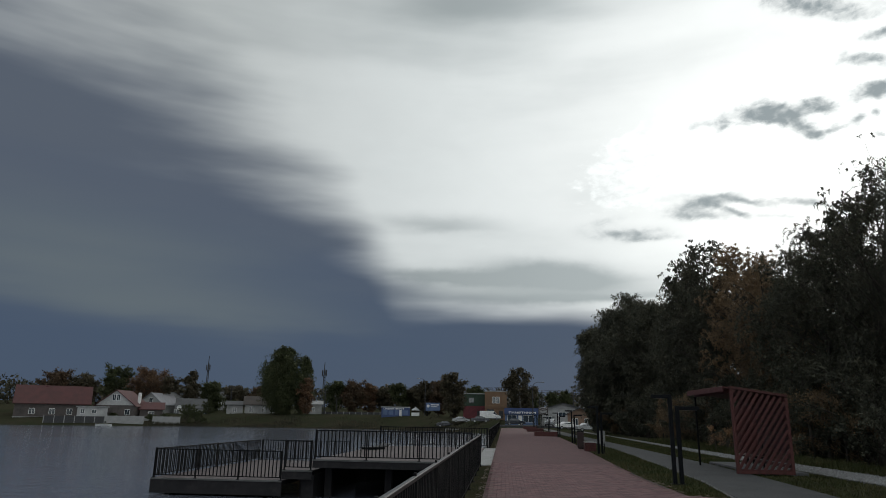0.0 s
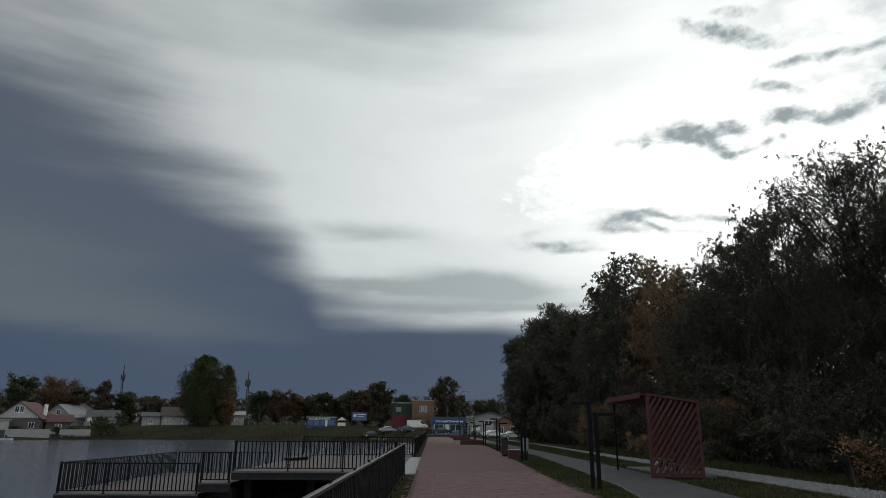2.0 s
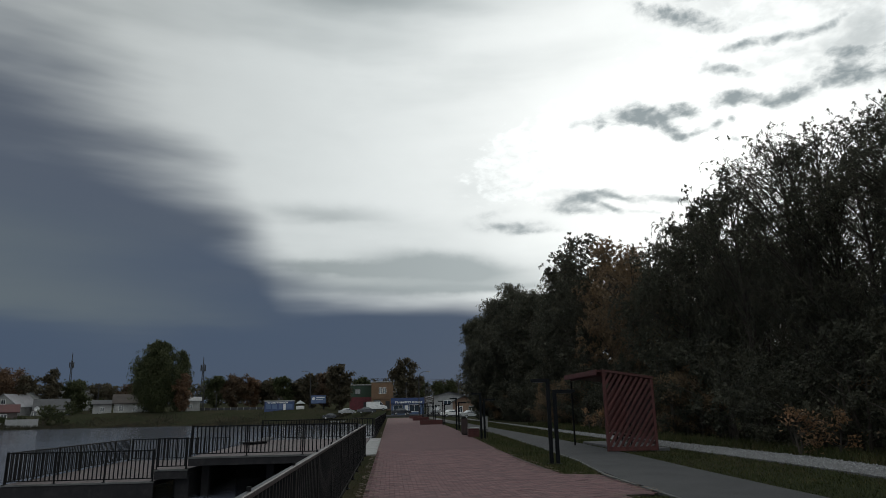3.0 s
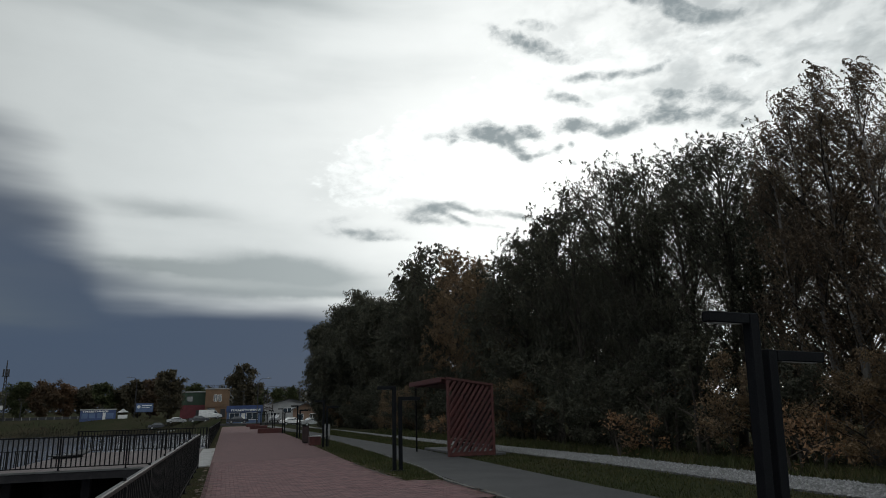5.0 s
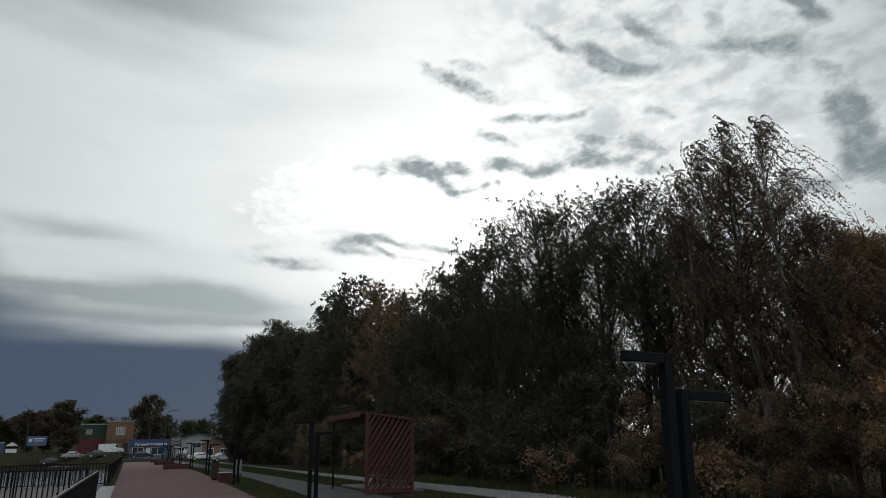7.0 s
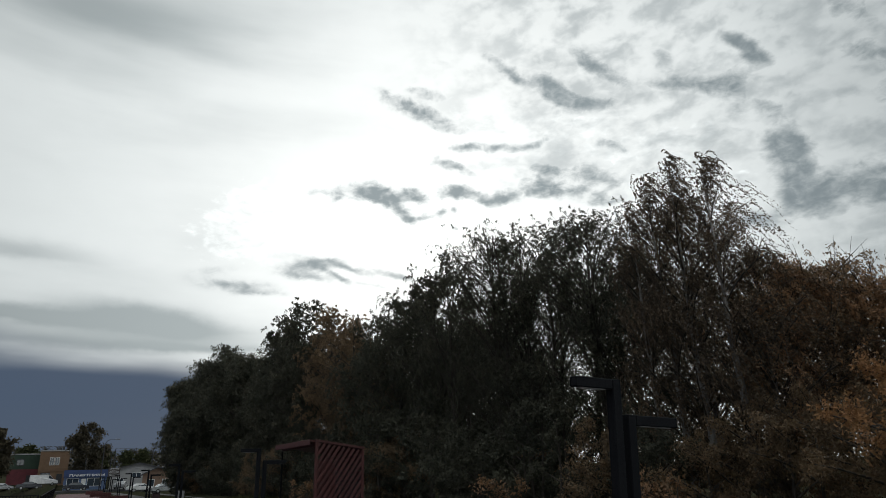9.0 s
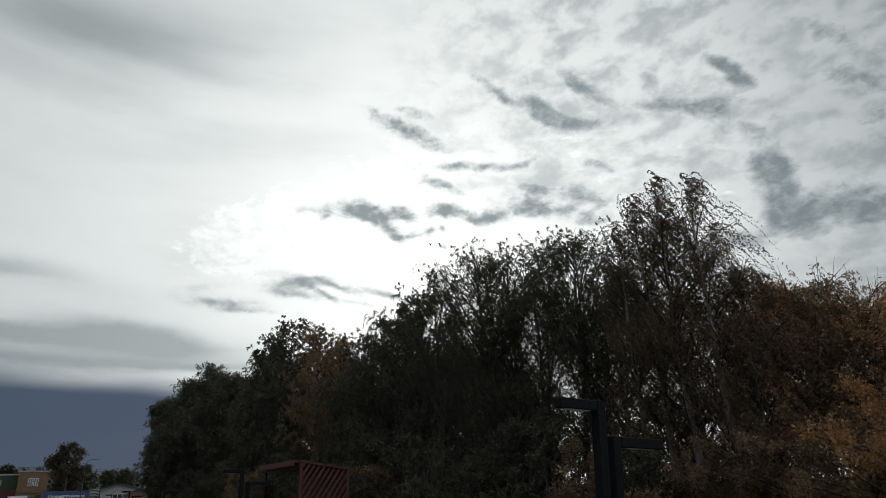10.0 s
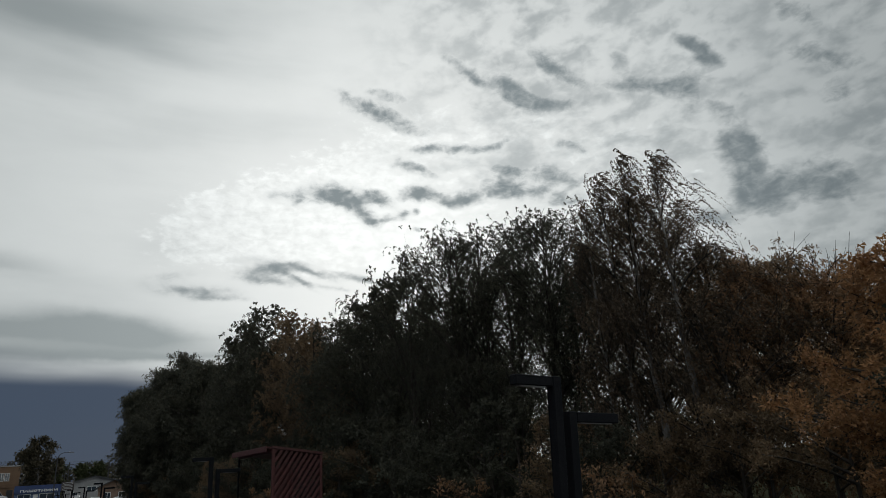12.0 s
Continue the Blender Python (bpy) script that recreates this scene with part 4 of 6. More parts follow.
cab = thing("utility_cabinet", "light grey utility cabinet on thin legs", "cabinet", 5.12, 36.6, -0.02)
part("body", Geo().box(-0.17, 0.17, -0.12, 0.12, 0.5, 1.15, 0.015), M_CONCRETE, cab)
part("door", Geo().box(-0.15, 0.15, -0.135, -0.121, 0.53, 1.12, 0.004), M_CONCRETE, cab)
for x in (-0.13, 0.13):
    part("leg", Geo().box(x - 0.02, x + 0.02, -0.02, 0.02, 0, 0.498), M_STEEL, cab)


# ---------------------------------------------------------------- trees
WIND = np.array([0.62, -0.55, 0.0])


def crown_and_wood(seed, h, rad, leaves, size, low=0.12, droop=0.5, lean=(0.0, 0.0), limbs=34, ascend=0.9, wind=0.15, gaps=0.0, taper=0.55, trunks=1, fill=0.0, hang=None, twigs=True):
    """A birch-like tree: tapered trunk, limbs, twigs (one wood mesh) and leaves in drooping sprays (one leaf array)."""
    r = np.random.RandomState(seed)
    hang = droop if hang is None else hang
    g = Geo()
    base_r = 0.011 * h + 0.03
    sprays = []
    for tk in range(trunks):
        off = np.array([0.0, 0.0]) if trunks == 1 else r.normal(0, 0.25, 2) + (np.array([tk - (trunks - 1) / 2, 0]) * 0.5)
        lean_k = np.array(lean) + (r.normal(0, 0.05, 2) if trunks == 1 else r.normal(0, 0.06, 2) + np.array([(tk - (trunks - 1) / 2) * 0.10, 0]))
        hk = h * (1 if tk == 0 else r.uniform(0.82, 0.98))
        zs = np.linspace(0, hk, 9)
        bend = r.normal(0, 0.012 * h, (9, 2)).cumsum(0) * 0.35
        bend[0] = 0
        trunk = np.c_[off[0] + lean_k[0] * zs + bend[:, 0], off[1] + lean_k[1] * zs + bend[:, 1], zs]
        g.tube(trunk, [max(base_r * (1 - z / hk) ** 0.9, 0.012) * (1.25 if i == 0 else 1) for i, z in enumerate(zs)], 7)
        nl = limbs // trunks
        for i in range(nl):
            f = low + (0.985 - low) * ((i + r.uniform(0, 1)) / nl)
            z = f * hk
            st = np.array([np.interp(z, zs, trunk[:, 0]), np.interp(z, zs, trunk[:, 1]), z])
            prof = (math.sin(math.pi * min(max((f - low) / (1 - low), 0.0), 1.0) ** taper) * 0.92 + 0.12)
            L = rad * prof * r.uniform(0.62, 1.18)
            a = r.uniform(0, 2 * math.pi) if i else 0.0
            out = np.array([math.cos(a), math.sin(a), 0.0])
            s = np.linspace(0, 1, 5)[:, None]
            up = ascend * r.uniform(0.7, 1.3) * (0.6 + 0.8 * f)
            line = st + out * L * s + np.array([0, 0, 1.0]) * L * (up * s - droop * 0.55 * s * s) + WIND * wind * 0.4 * L * s * s
            g.tube(line, [0.030 * L * (1 - 0.85 * t) * 0.55 + 0.008 for t in s[:, 0]], 4, cap=False)
            n_tw = int(2.5 + 7.5 * L)
            for j in range(n_tw):
                q = r.uniform(0.22, 1.0)
                p = np.array([np.interp(q, s[:, 0], line[:, c]) for c in range(3)])
                d = out * r.uniform(0.2, 1.0) + r.normal(0, 0.6, 3) + np.array([0, 0, 0.45]) + WIND * wind
                d /= np.linalg.norm(d)
                tl = r.uniform(0.45, 1.15) * (0.32 + 0.15 * rad) * (0.22 + 0.78 * prof)
                sprays.append((p, d, tl))
        # leader shoots at the top
        for j in range(5):
            d = np.array([0, 0, 1.0]) + r.normal(0, 0.35, 3)
            sprays.append((trunk[-1] - np.array([0, 0, 0.05 * h + 0.4 * j * h / 14]), d / np.linalg.norm(d), 0.07 * h * r.uniform(0.5, 1)))
    k = len(sprays)
    P, D = np.array([s[0] for s in sprays]), np.array([s[1] for s in sprays])
    T = np.array([s[2] for s in sprays])
    for i in range(k if twigs else 0):
        t = np.array([0, 0.85])[:, None]
        ln = P[i] + D[i] * T[i] * t - np.array([0, 0, 1.0]) * hang * T[i] * t * t + WIND * wind * T[i] * t * t
        g.tube(ln, [0.009, 0.004], 3, cap=False)
    keep = r.uniform(0, 1, k) > gaps
    ids = np.where(keep)[0][r.randint(0, keep.sum(), leaves)]
    t = r.uniform(0.05, 1.12, leaves)[:, None]
    pos = P[ids] + D[ids] * T[ids][:, None] * t - np.array([0, 0, 1.0]) * hang * T[ids][:, None] * t * t + WIND * wind * T[ids][:, None] * t * t
    pos += r.normal(0, 0.08 + 0.012 * rad, (leaves, 3)) * (0.5 + 0.5 * t)
    if fill:      # round out the crown with leaf clumps about the spray tips
        m = r.uniform(0, 1, leaves) < fill
        pos[m] += r.normal(0, 0.10 * rad, (int(m.sum()), 3)) * np.array([1, 1, 0.8])
    pos[:, 2] = np.maximum(pos[:, 2], 0.08)
    u = r.normal(0, 1, (leaves, 3)) + np.array([0, 0, -0.9]) * hang + WIND * wind * 2
    u /= np.linalg.norm(u, axis=1)[:, None]
    w = np.cross(u, r.normal(0, 1, (leaves, 3)))
    w /= np.linalg.norm(w, axis=1)[:, None]
    sz = size * r.uniform(0.6, 1.35, leaves)[:, None]
    blade = np.stack([pos - u * sz * 0.45 + w * sz * 0.32, pos + u * sz * 0.7, pos - u * sz * 0.45 - w * sz * 0.32], 1)
    return g, blade.reshape(-1, 3)


def tree(name, label, x, y, h, rad, leaves, size, leaf, bark, seed, turn=0.0, group="", category="tree", **kw):
    wood, verts = crown_and_wood(seed, h, rad, leaves, size, **kw)
    t = thing(name, label, category, x, y, ground_z(x, y) - 0.05, turn, group)
    part("trunk", wood, bark, t, "", True)
    part("crown", fast_mesh("crown", verts, 3, leaf), leaf, t)
    return t


def birch_parts(seed, h, rad, strands, per, leaf=0.075, low=0.12, hang=0.9, wind=0.2, length=1.0, stems=1, limbs=30, taper=0.7, rise=1.2, patchy=0.0, lean=(0.0, 0.0), jitter=0.05, spread=0.06):
    """A birch: its stems, its rising limbs with side branches, and the leaves strung along hanging shoots (one array)."""
    r = np.random.RandomState(seed)
    g, boughs = Geo(), Geo()
    base_r = 0.010 * h + 0.03
    P, D, S = [], [], []
    UP = np.array([0, 0, 1.0])
    s5 = np.linspace(0, 1, 5)[:, None]
    for tk in range(stems):
        off = np.zeros(2) if stems == 1 else r.normal(0, 0.18, 2) + np.array([(tk - (stems - 1) / 2) * 0.35, 0])
        slope = np.array(lean) + r.normal(0, 0.025, 2) + (np.array([(tk - (stems - 1) / 2) * 0.10, 0]) if stems > 1 else 0)
        hk = h * (1 if tk == 0 else r.uniform(0.80, 0.96))
        zs = np.linspace(0, hk * 0.95, 9)
        bend = r.normal(0, 0.010 * h, (9, 2)).cumsum(0) * 0.35
        bend[0] = 0
        stem = np.c_[off[0] + slope[0] * zs + bend[:, 0], off[1] + slope[1] * zs + bend[:, 1], zs]
        g.tube(stem, [max(base_r * (1 - z / hk) ** 0.9, 0.012) * (1.3 if i == 0 else 1) for i, z in enumerate(zs)], 7)
        nl = limbs // stems
        for i in range(nl):
            f = low + (0.97 - low) * ((i + r.uniform(0, 1)) / nl)
            z = f * hk * 0.95
            st = np.array([np.interp(z, zs, stem[:, 0]), np.interp(z, zs, stem[:, 1]), z])
            prof = math.sin(math.pi * min(max((f - low) / (1 - low), 0.0), 1.0) ** taper) * 0.9 + 0.14
            L = rad * prof * r.uniform(0.6, 1.15)
            a = r.uniform(0, 2 * math.pi)
            out = np.array([math.cos(a), math.sin(a), 0.0])
            up = rise * r.uniform(0.7, 1.3)
            line = st + out * L * s5 + UP * L * (up * s5 - 0.35 * up * s5 * s5) + WIND * wind * 0.3 * L * s5 * s5
            boughs.tube(line, [0.020 * L * (1 - 0.85 * t) + 0.008 for t in s5[:, 0]], 4, cap=False)
            share = max(int(strands / stems / nl * (0.35 + 1.1 * prof) * r.uniform(0.5, 1.5)), 3)
            if r.uniform() < patchy:
                share = max(share // 5, 2)
            n_side = 4 + int(3 * L)
            for j in range(n_side):                   # side branches
                q = r.uniform(0.25, 0.95)
                p = np.array([np.interp(q, s5[:, 0], line[:, c]) for c in range(3)])
                d = out * r.uniform(0.1, 0.9) + r.normal(0, 0.55, 3) + UP * r.uniform(0.2, 0.9)
                d /= np.linalg.norm(d)
                bl = L * r.uniform(0.3, 0.65)
                boughs.tube([p, p + d * bl * 0.6 + UP * 0.05 * bl, p + d * bl + UP * 0.06 * bl], [0.010, 0.007, 0.004], 3, cap=False)
                k = max(share // n_side, 1)
                t = r.uniform(0.15, 1.0, k)[:, None]
                P.append(p + d * bl * t)
                D.append(d[None] * 0.6 + out[None] * 0.35 + r.normal(0, 0.45, (k, 3)) + UP * 0.25)
                S.append(r.uniform(0.45, 1.2, k) * length * (0.35 + 0.65 * prof))
            k = max(share // 3, 1)
            q = r.uniform(0.3, 1.0, k)
            P.append(np.stack([np.interp(q, s5[:, 0], line[:, c]) for c in range(3)], 1))
            D.append(out[None] * 0.5 + r.normal(0, 0.5, (k, 3)) + UP * 0.35)
            S.append(r.uniform(0.45, 1.2, k) * length * (0.35 + 0.65 * prof))
        k = 14                                        # shoots of the leader
        P.append(np.repeat(stem[-1:], k, 0) - UP * r.uniform(0, 0.12 * h, k)[:, None])
        D.append(UP * 1.0 + r.normal(0, 0.35, (k, 3)))
        S.append(r.uniform(0.3, 0.8, k) * length * 0.7)
    P, D, S = np.concatenate(P), np.concatenate(D), np.concatenate(S)
    P = P + r.normal(0, spread * rad, P.shape)
    D /= np.linalg.norm(D, axis=1)[:, None]
    n = len(P)
    t = ((np.arange(per)[None] + r.uniform(0, 1, (n, per))) / per)[..., None]
    L3 = S[:, None, None]
    pull = (-UP * hang * r.uniform(0.75, 1.25, (n, 1, 1)) + WIND * wind)
    pos = P[:, None] + D[:, None] * L3 * t * (1 - 0.4 * t) + pull * L3 * t * t
    tang = D[:, None] * (1 - 0.8 * t) + 2 * pull * t
    pos = (pos + r.normal(0, jitter, pos.shape) * (0.6 + 0.4 * t)).reshape(-1, 3)
    u = (tang / np.linalg.norm(tang, axis=2)[..., None] + r.normal(0, 0.55, tang.shape)).reshape(-1, 3)
    m = len(pos)
    u /= np.linalg.norm(u, axis=1)[:, None]
    w = np.cross(u, r.normal(0, 1, (m, 3)))
    w /= np.linalg.norm(w, axis=1)[:, None]
    sz = leaf * r.uniform(0.6, 1.35, m)[:, None]
    pos[:, 2] *= h / max(np.percentile(pos[:, 2], 99.95), 0.5)
    pos[:, 2] = np.maximum(pos[:, 2], 0.1)
    blade = np.stack([pos - u * sz * 0.5 + w * sz * 0.26, pos + u * sz * 0.7, pos - u * sz * 0.5 - w * sz * 0.26], 1)
    return g, boughs, blade.reshape(-1, 3)


def birch(label, x, y, h, rad, leaf_mat, bark, seed, group, **kw):
    wood, boughs, verts = birch_parts(seed, h, rad, **kw)
    t = thing("birch_tree", label, "tree", x, y, ground_z(x, y) - 0.05, 0.0, group)
    part("trunk", wood, bark, t, "", True)
    part("branchwork", boughs, M_BARKD, t, "", True)["kind"] = "stuff"
    part("crown", fast_mesh("crown", verts, 3, leaf_mat), leaf_mat, t)
    return t


def at_az(a, d):
    return d * math.sin(radians(a)), d * math.cos(radians(a))


# the row behind the gravel: azimuth, distance, top elevation, crown radius, leaf colour, habit
DENSE = dict(strands=2600, per=15, hang=0.6, wind=0.12, length=1.0, limbs=60, taper=0.75, jitter=0.18, low=0.03, spread=0.12)
AIRY = dict(strands=1600, per=17, hang=0.55, wind=0.15, length=0.85, limbs=60, taper=0.72, jitter=0.06, low=0.03, spread=0.09)
TALL = dict(strands=1500, per=22, hang=0.75, wind=0.25, length=0.85, limbs=60, taper=0.85, jitter=0.028, low=0.08, rise=1.9, patchy=0.12, spread=0.08)
WEEP = dict(strands=720, per=34, hang=1.45, wind=0.85, length=1.1, limbs=50, taper=0.72, jitter=0.018, low=0.06, rise=1.6, patchy=0.16, spread=0.06)
DOME = dict(strands=2000, per=17, hang=0.7, wind=0.35, length=0.6, limbs=60, taper=0.80, jitter=0.05, low=0.05, spread=0.09)
ROW_FAR = [
    (7.9, 98, 7.8, 2.7, M_LEAF_G, DENSE), (9.0, 93, 9.3, 3.3, M_LEAF_G, DENSE), (10.4, 88, 10.6, 3.6, M_LEAF_G, DENSE), (12.6, 82, 10.0, 3.6, M_LEAF_G, DENSE),
    (15.4, 66, 13.2, 2.6, M_LEAF_G, AIRY), (17.2, 58, 14.6, 3.0, M_LEAF_G, AIRY), (14.6, 70, 11.8, 3.0, M_LEAF_G, DENSE), (19.4, 54, 14.0, 2.8, M_LEAF_O, AIRY),
    (21.6, 49, 13.3, 2.7, M_LEAF_O, AIRY), (23.6, 45, 13.7, 2.6, M_LEAF_G, AIRY), (20.4, 58, 11.0, 3.4, M_LEAF_G, DENSE), (25.4, 42, 14.6, 2.3, M_LEAF_G, AIRY),
    (31.8, 43, 13.0, 2.8, M_LEAF_G, DENSE), (36.2, 38, 10.5, 2.4, M_LEAF_G, DENSE), (29.0, 46, 12.0, 2.8, M_LEAF_G, DENSE)]
ROW_MID = [
    (26.8, 39, 17.0, 1.9, M_LEAF_G, TALL), (28.6, 37, 16.6, 2.1, M_LEAF_G, TALL), (30.6, 34, 18.4, 2.2, M_LEAF_G, TALL), (33.6, 31, 21.2, 2.2, M_LEAF_G, TALL),
    (35.4, 30, 19.8, 2.0, M_LEAF_G, TALL), (37.1, 29, 21.4, 1.9, M_LEAF_G, TALL), (39.3, 28, 20.3, 1.7, M_LEAF_G, TALL), (41.6, 26.5, 21.7, 2.0, M_LEAF_G, TALL),
    (43.6, 26, 21.2, 2.0, M_LEAF_G, TALL), (45.6, 25.5, 18.4, 1.7, M_LEAF_G, TALL)]
ROW_NEAR = [
    (47.2, 22.5, 21.8, 1.3, M_LEAF_SHADE, WEEP), (48.7, 22, 24.2, 1.5, M_LEAF_SHADE, WEEP), (50.4, 21.5, 25.5, 1.2, M_LEAF_SHADE, WEEP), (53.4, 20.5, 24.7, 1.3, M_LEAF_SHADE, WEEP), (51.4, 22.5, 21.5, 1.7, M_LEAF_SHADE, WEEP),
    (55.6, 21, 17.2, 1.6, M_LEAF_SHADE, WEEP), (57.2, 21.5, 15.6, 1.6, M_LEAF_B, DOME), (60.0, 22, 15.3, 2.2, M_LEAF_O, DOME), (63.4, 22, 13.8, 2.2, M_LEAF_B, DOME),
    (68, 23, 12, 2.4, M_LEAF_O, DOME), (74, 22, 13, 2.4, M_LEAF_G, DOME)]
for i, (a, d, e, rad, leaf, habit) in enumerate(ROW_FAR + ROW_MID + ROW_NEAR):
    x, y = at_az(a, d)
    h = 1.6 + d * math.tan(radians(e)) - ground_z(x, y) + 0.05
    colour = {M_LEAF_G: "dark green", M_LEAF_O: "olive-brown", M_LEAF_SHADE: "shaded brown", M_LEAF_B: "russet"}[leaf]
    words = "weeping, wind-blown" if habit is WEEP else "tall"
    birch(f"{words} {colour} birch in the row behind the gravel strip", x, y, h, rad * 1.12, leaf, M_BARK if 47 < a < 58 else M_BARKD, 100 + i,
          "trees behind the gravel strip", leaf=0.062 if habit is WEEP else 0.070 if d < 32 else 0.0026 * d, stems=2 if habit is TALL and i % 2 else 1, **habit)
# golden maple nearer the camera
mx, my = at_az(69.0, 15.5)
tree("maple_tree", "golden-orange autumn maple at the gravel's edge", mx, my, 5.6, 2.8, 40000, 0.075, M_LEAF_Y, M_BARKD, 301, droop=0.25, low=0.03, limbs=46, ascend=0.75, gaps=0.45)
mx, my = at_az(77, 15.0)
tree("maple_tree", "golden-orange autumn maple at the gravel's edge", mx, my, 6.2, 2.6, 26000, 0.10, M_LEAF_Y, M_BARKD, 302, droop=0.25, low=0.12, limbs=32, ascend=0.7)


# second, looser row and undergrowth that close the wood
for i in range(15):
    y = -4 + i * 8.2
    x = 21.0 + 5.5 * ((i * 37) % 10) / 10
    if 8 < y < 38:
        continue
    tree("birch_tree", "dark green birch deeper in the wood", x, y, (5.4 if y < 14 else 8.2) + 0.035 * y + (i * 13 % 7) * 0.35, 3.0, 14000, 0.2, M_LEAF_G if i % 3 else M_LEAF_O, M_BARKD, 200 + i,
         group="trees deeper in the wood", droop=0.6, low=0.06, limbs=40, taper=0.8, fill=0.5, twigs=False)
shrubs = []
for k in range(5):
    leaf = (M_LEAF_G, M_LEAF_O, M_LEAF_G, M_LEAF_G, M_LEAF_G)[k]
    label = ("dense dark green shrub under the birches", "olive-brown shrub under the birches", "dense dark green shrub under the birches", "dense dark green shrub under the birches", "dense dark green shrub under the birches")[k]
    shrubs.append(tree("shrub", label, 14.2, -3.0 + 2.1 * k, 3.0 + 0.3 * k, 1.9, 14000 if k == 1 else 8000, 0.07 if k == 1 else 0.11, leaf, M_BARKD, 330 + k, group="undergrowth", category="shrub", droop=0.35, low=0.02, limbs=30, ascend=0.8, trunks=3, twigs=False))
for i in range(46):
    y = 6.5 + i * 2.05 + ((i * 31) % 7) * 0.12
    x = 14.3 + ((i * 17) % 9) * 0.28 + 0.012 * y
    ob = copy_thing(shrubs[(i * 3 + i // 5) % 5 if y > 13 else 1], pose(x, y, ground_z(x, y) - 0.05, 0, 0, (i * 67) % 360))
    s_ = (0.78 if y > 15.5 else 0.42) + ((i * 29) % 10) * 0.055
    ob.scale = (s_, s_, s_ * (0.9 + ((i * 7) % 5) * 0.08))
for i in range(16):
    y = 2.0 + i * 6.3
    x = 18.2 + ((i * 23) % 9) * 0.3
    ob = copy_thing(shrubs[(i * 2) % 5 if y > 13 else 1], pose(x, y, ground_z(x, y) - 0.05, 0, 0, (i * 71) % 360))
    ob.scale = (1.35, 1.35, 1.5 if y > 33 else 1.15)
# dry pale bush behind the shelter and one by the trunks
for k, (x, y) in enumerate(((13.0, 42.0), (13.2, 20.5), (13.4, 13.2))):
    tree("dry_bush", "small pale straw-coloured bush at the wood's edge", x, y, 1.5, 0.8, 700, 0.10, M_LEAF_B, M_BARKD, 360 + k, category="shrub", droop=0.3, low=0.02, limbs=16, trunks=3)

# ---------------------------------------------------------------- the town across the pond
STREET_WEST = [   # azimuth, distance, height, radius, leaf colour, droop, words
    (-18.8, 198, 19.4, 5.2, M_SHADED_G, 1.0, "broad dark green weeping birch on the far bank"), (-16.8, 195, 10.5, 2.2, M_LEAF_R, 0.8, "slender orange birch beside the weeping birch"),
    (-17.1, 201, 17.0, 2.3, M_SHADED_G, 1.0, "thin dark green birch behind the weeping birch"),
    (-31.4, 228, 13.5, 4.6, M_SHADED_G, 0.4, "round dark green tree behind the houses"), (-29.3, 222, 12.5, 5.2, M_LEAF_R, 0.4, "broad rusty-orange tree behind the houses"),
    (-27.7, 224, 11.0, 3.4, M_SHADED_O, 0.4, "olive tree behind the houses"), (-33.8, 232, 11.0, 4.0, M_SHADED_O, 0.4, "olive tree behind the houses"),
    (-35.6, 232, 11.5, 4.5, M_SHADED_B, 0.4, "russet tree behind the houses"), (-26.2, 232, 13.6, 2.8, M_SHADED_O, 0.8, "thin half-bare birch behind the houses"),
    (-24.3, 235, 9.5, 4.0, M_SHADED_G, 0.4, "dark green tree behind the houses"), (-22.6, 240, 8.6, 4.0, M_SHADED_O, 0.4, "olive tree behind the cottage"), (-20.8, 243, 8.0, 3.6, M_SHADED_B, 0.4, "russet tree behind the cottage")]
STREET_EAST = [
    (-14.4, 232, 10.5, 3.6, M_SHADED_G, 0.4, "dark green tree in the far street"), (-12.9, 230, 10.6, 4.0, M_SHADED_B, 0.4, "russet tree in the far street"), (-11.6, 231, 9.8, 3.6, M_LEAF_R, 0.4, "orange tree in the far street"),
    (-10.2, 232, 8.8, 3.4, M_SHADED_O, 0.4, "olive tree in the far street"), (-8.9, 228, 10.2, 3.4, M_SHADED_G, 0.4, "dark green tree in the far street"), (-7.6, 228, 9.2, 3.2, M_SHADED_O, 0.4, "olive tree in the far street"),
    (-6.6, 205, 10.4, 3.0, M_SHADED_O, 0.4, "olive tree in the far street"), (-5.6, 203, 10.6, 3.4, M_SHADED_B, 0.4, "russet tree in the far street"),
    (-4.3, 182, 12.8, 3.3, M_SHADED_O, 0.6, "cone-shaped olive tree by the parked cars"), (-2.6, 212, 9.6, 3.0, M_SHADED_G, 0.4, "dark green tree behind the shops"),
    (1.4, 172, 13.9, 3.6, M_SHADED_O, 0.8, "olive birch beside the ochre building"), (2.4, 182, 8.5, 2.4, M_SHADED_G, 0.4, "green tree behind the blue kiosk"),
    (4.2, 230, 9.4, 2.2, M_SHADED_G, 0.4, "green tree behind the hall"), (5.2, 232, 9.8, 2.4, M_SHADED_G, 0.4, "green tree behind the hall")]
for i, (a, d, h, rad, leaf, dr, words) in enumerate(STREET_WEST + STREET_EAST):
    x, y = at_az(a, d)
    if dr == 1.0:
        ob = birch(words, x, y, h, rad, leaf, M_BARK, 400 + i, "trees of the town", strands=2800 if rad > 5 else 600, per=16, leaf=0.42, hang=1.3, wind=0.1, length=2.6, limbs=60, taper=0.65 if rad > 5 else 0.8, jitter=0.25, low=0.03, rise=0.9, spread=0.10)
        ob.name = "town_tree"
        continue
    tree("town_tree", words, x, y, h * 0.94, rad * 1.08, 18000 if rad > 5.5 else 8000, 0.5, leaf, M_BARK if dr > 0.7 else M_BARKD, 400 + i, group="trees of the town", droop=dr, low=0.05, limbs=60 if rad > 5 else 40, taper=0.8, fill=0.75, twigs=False)


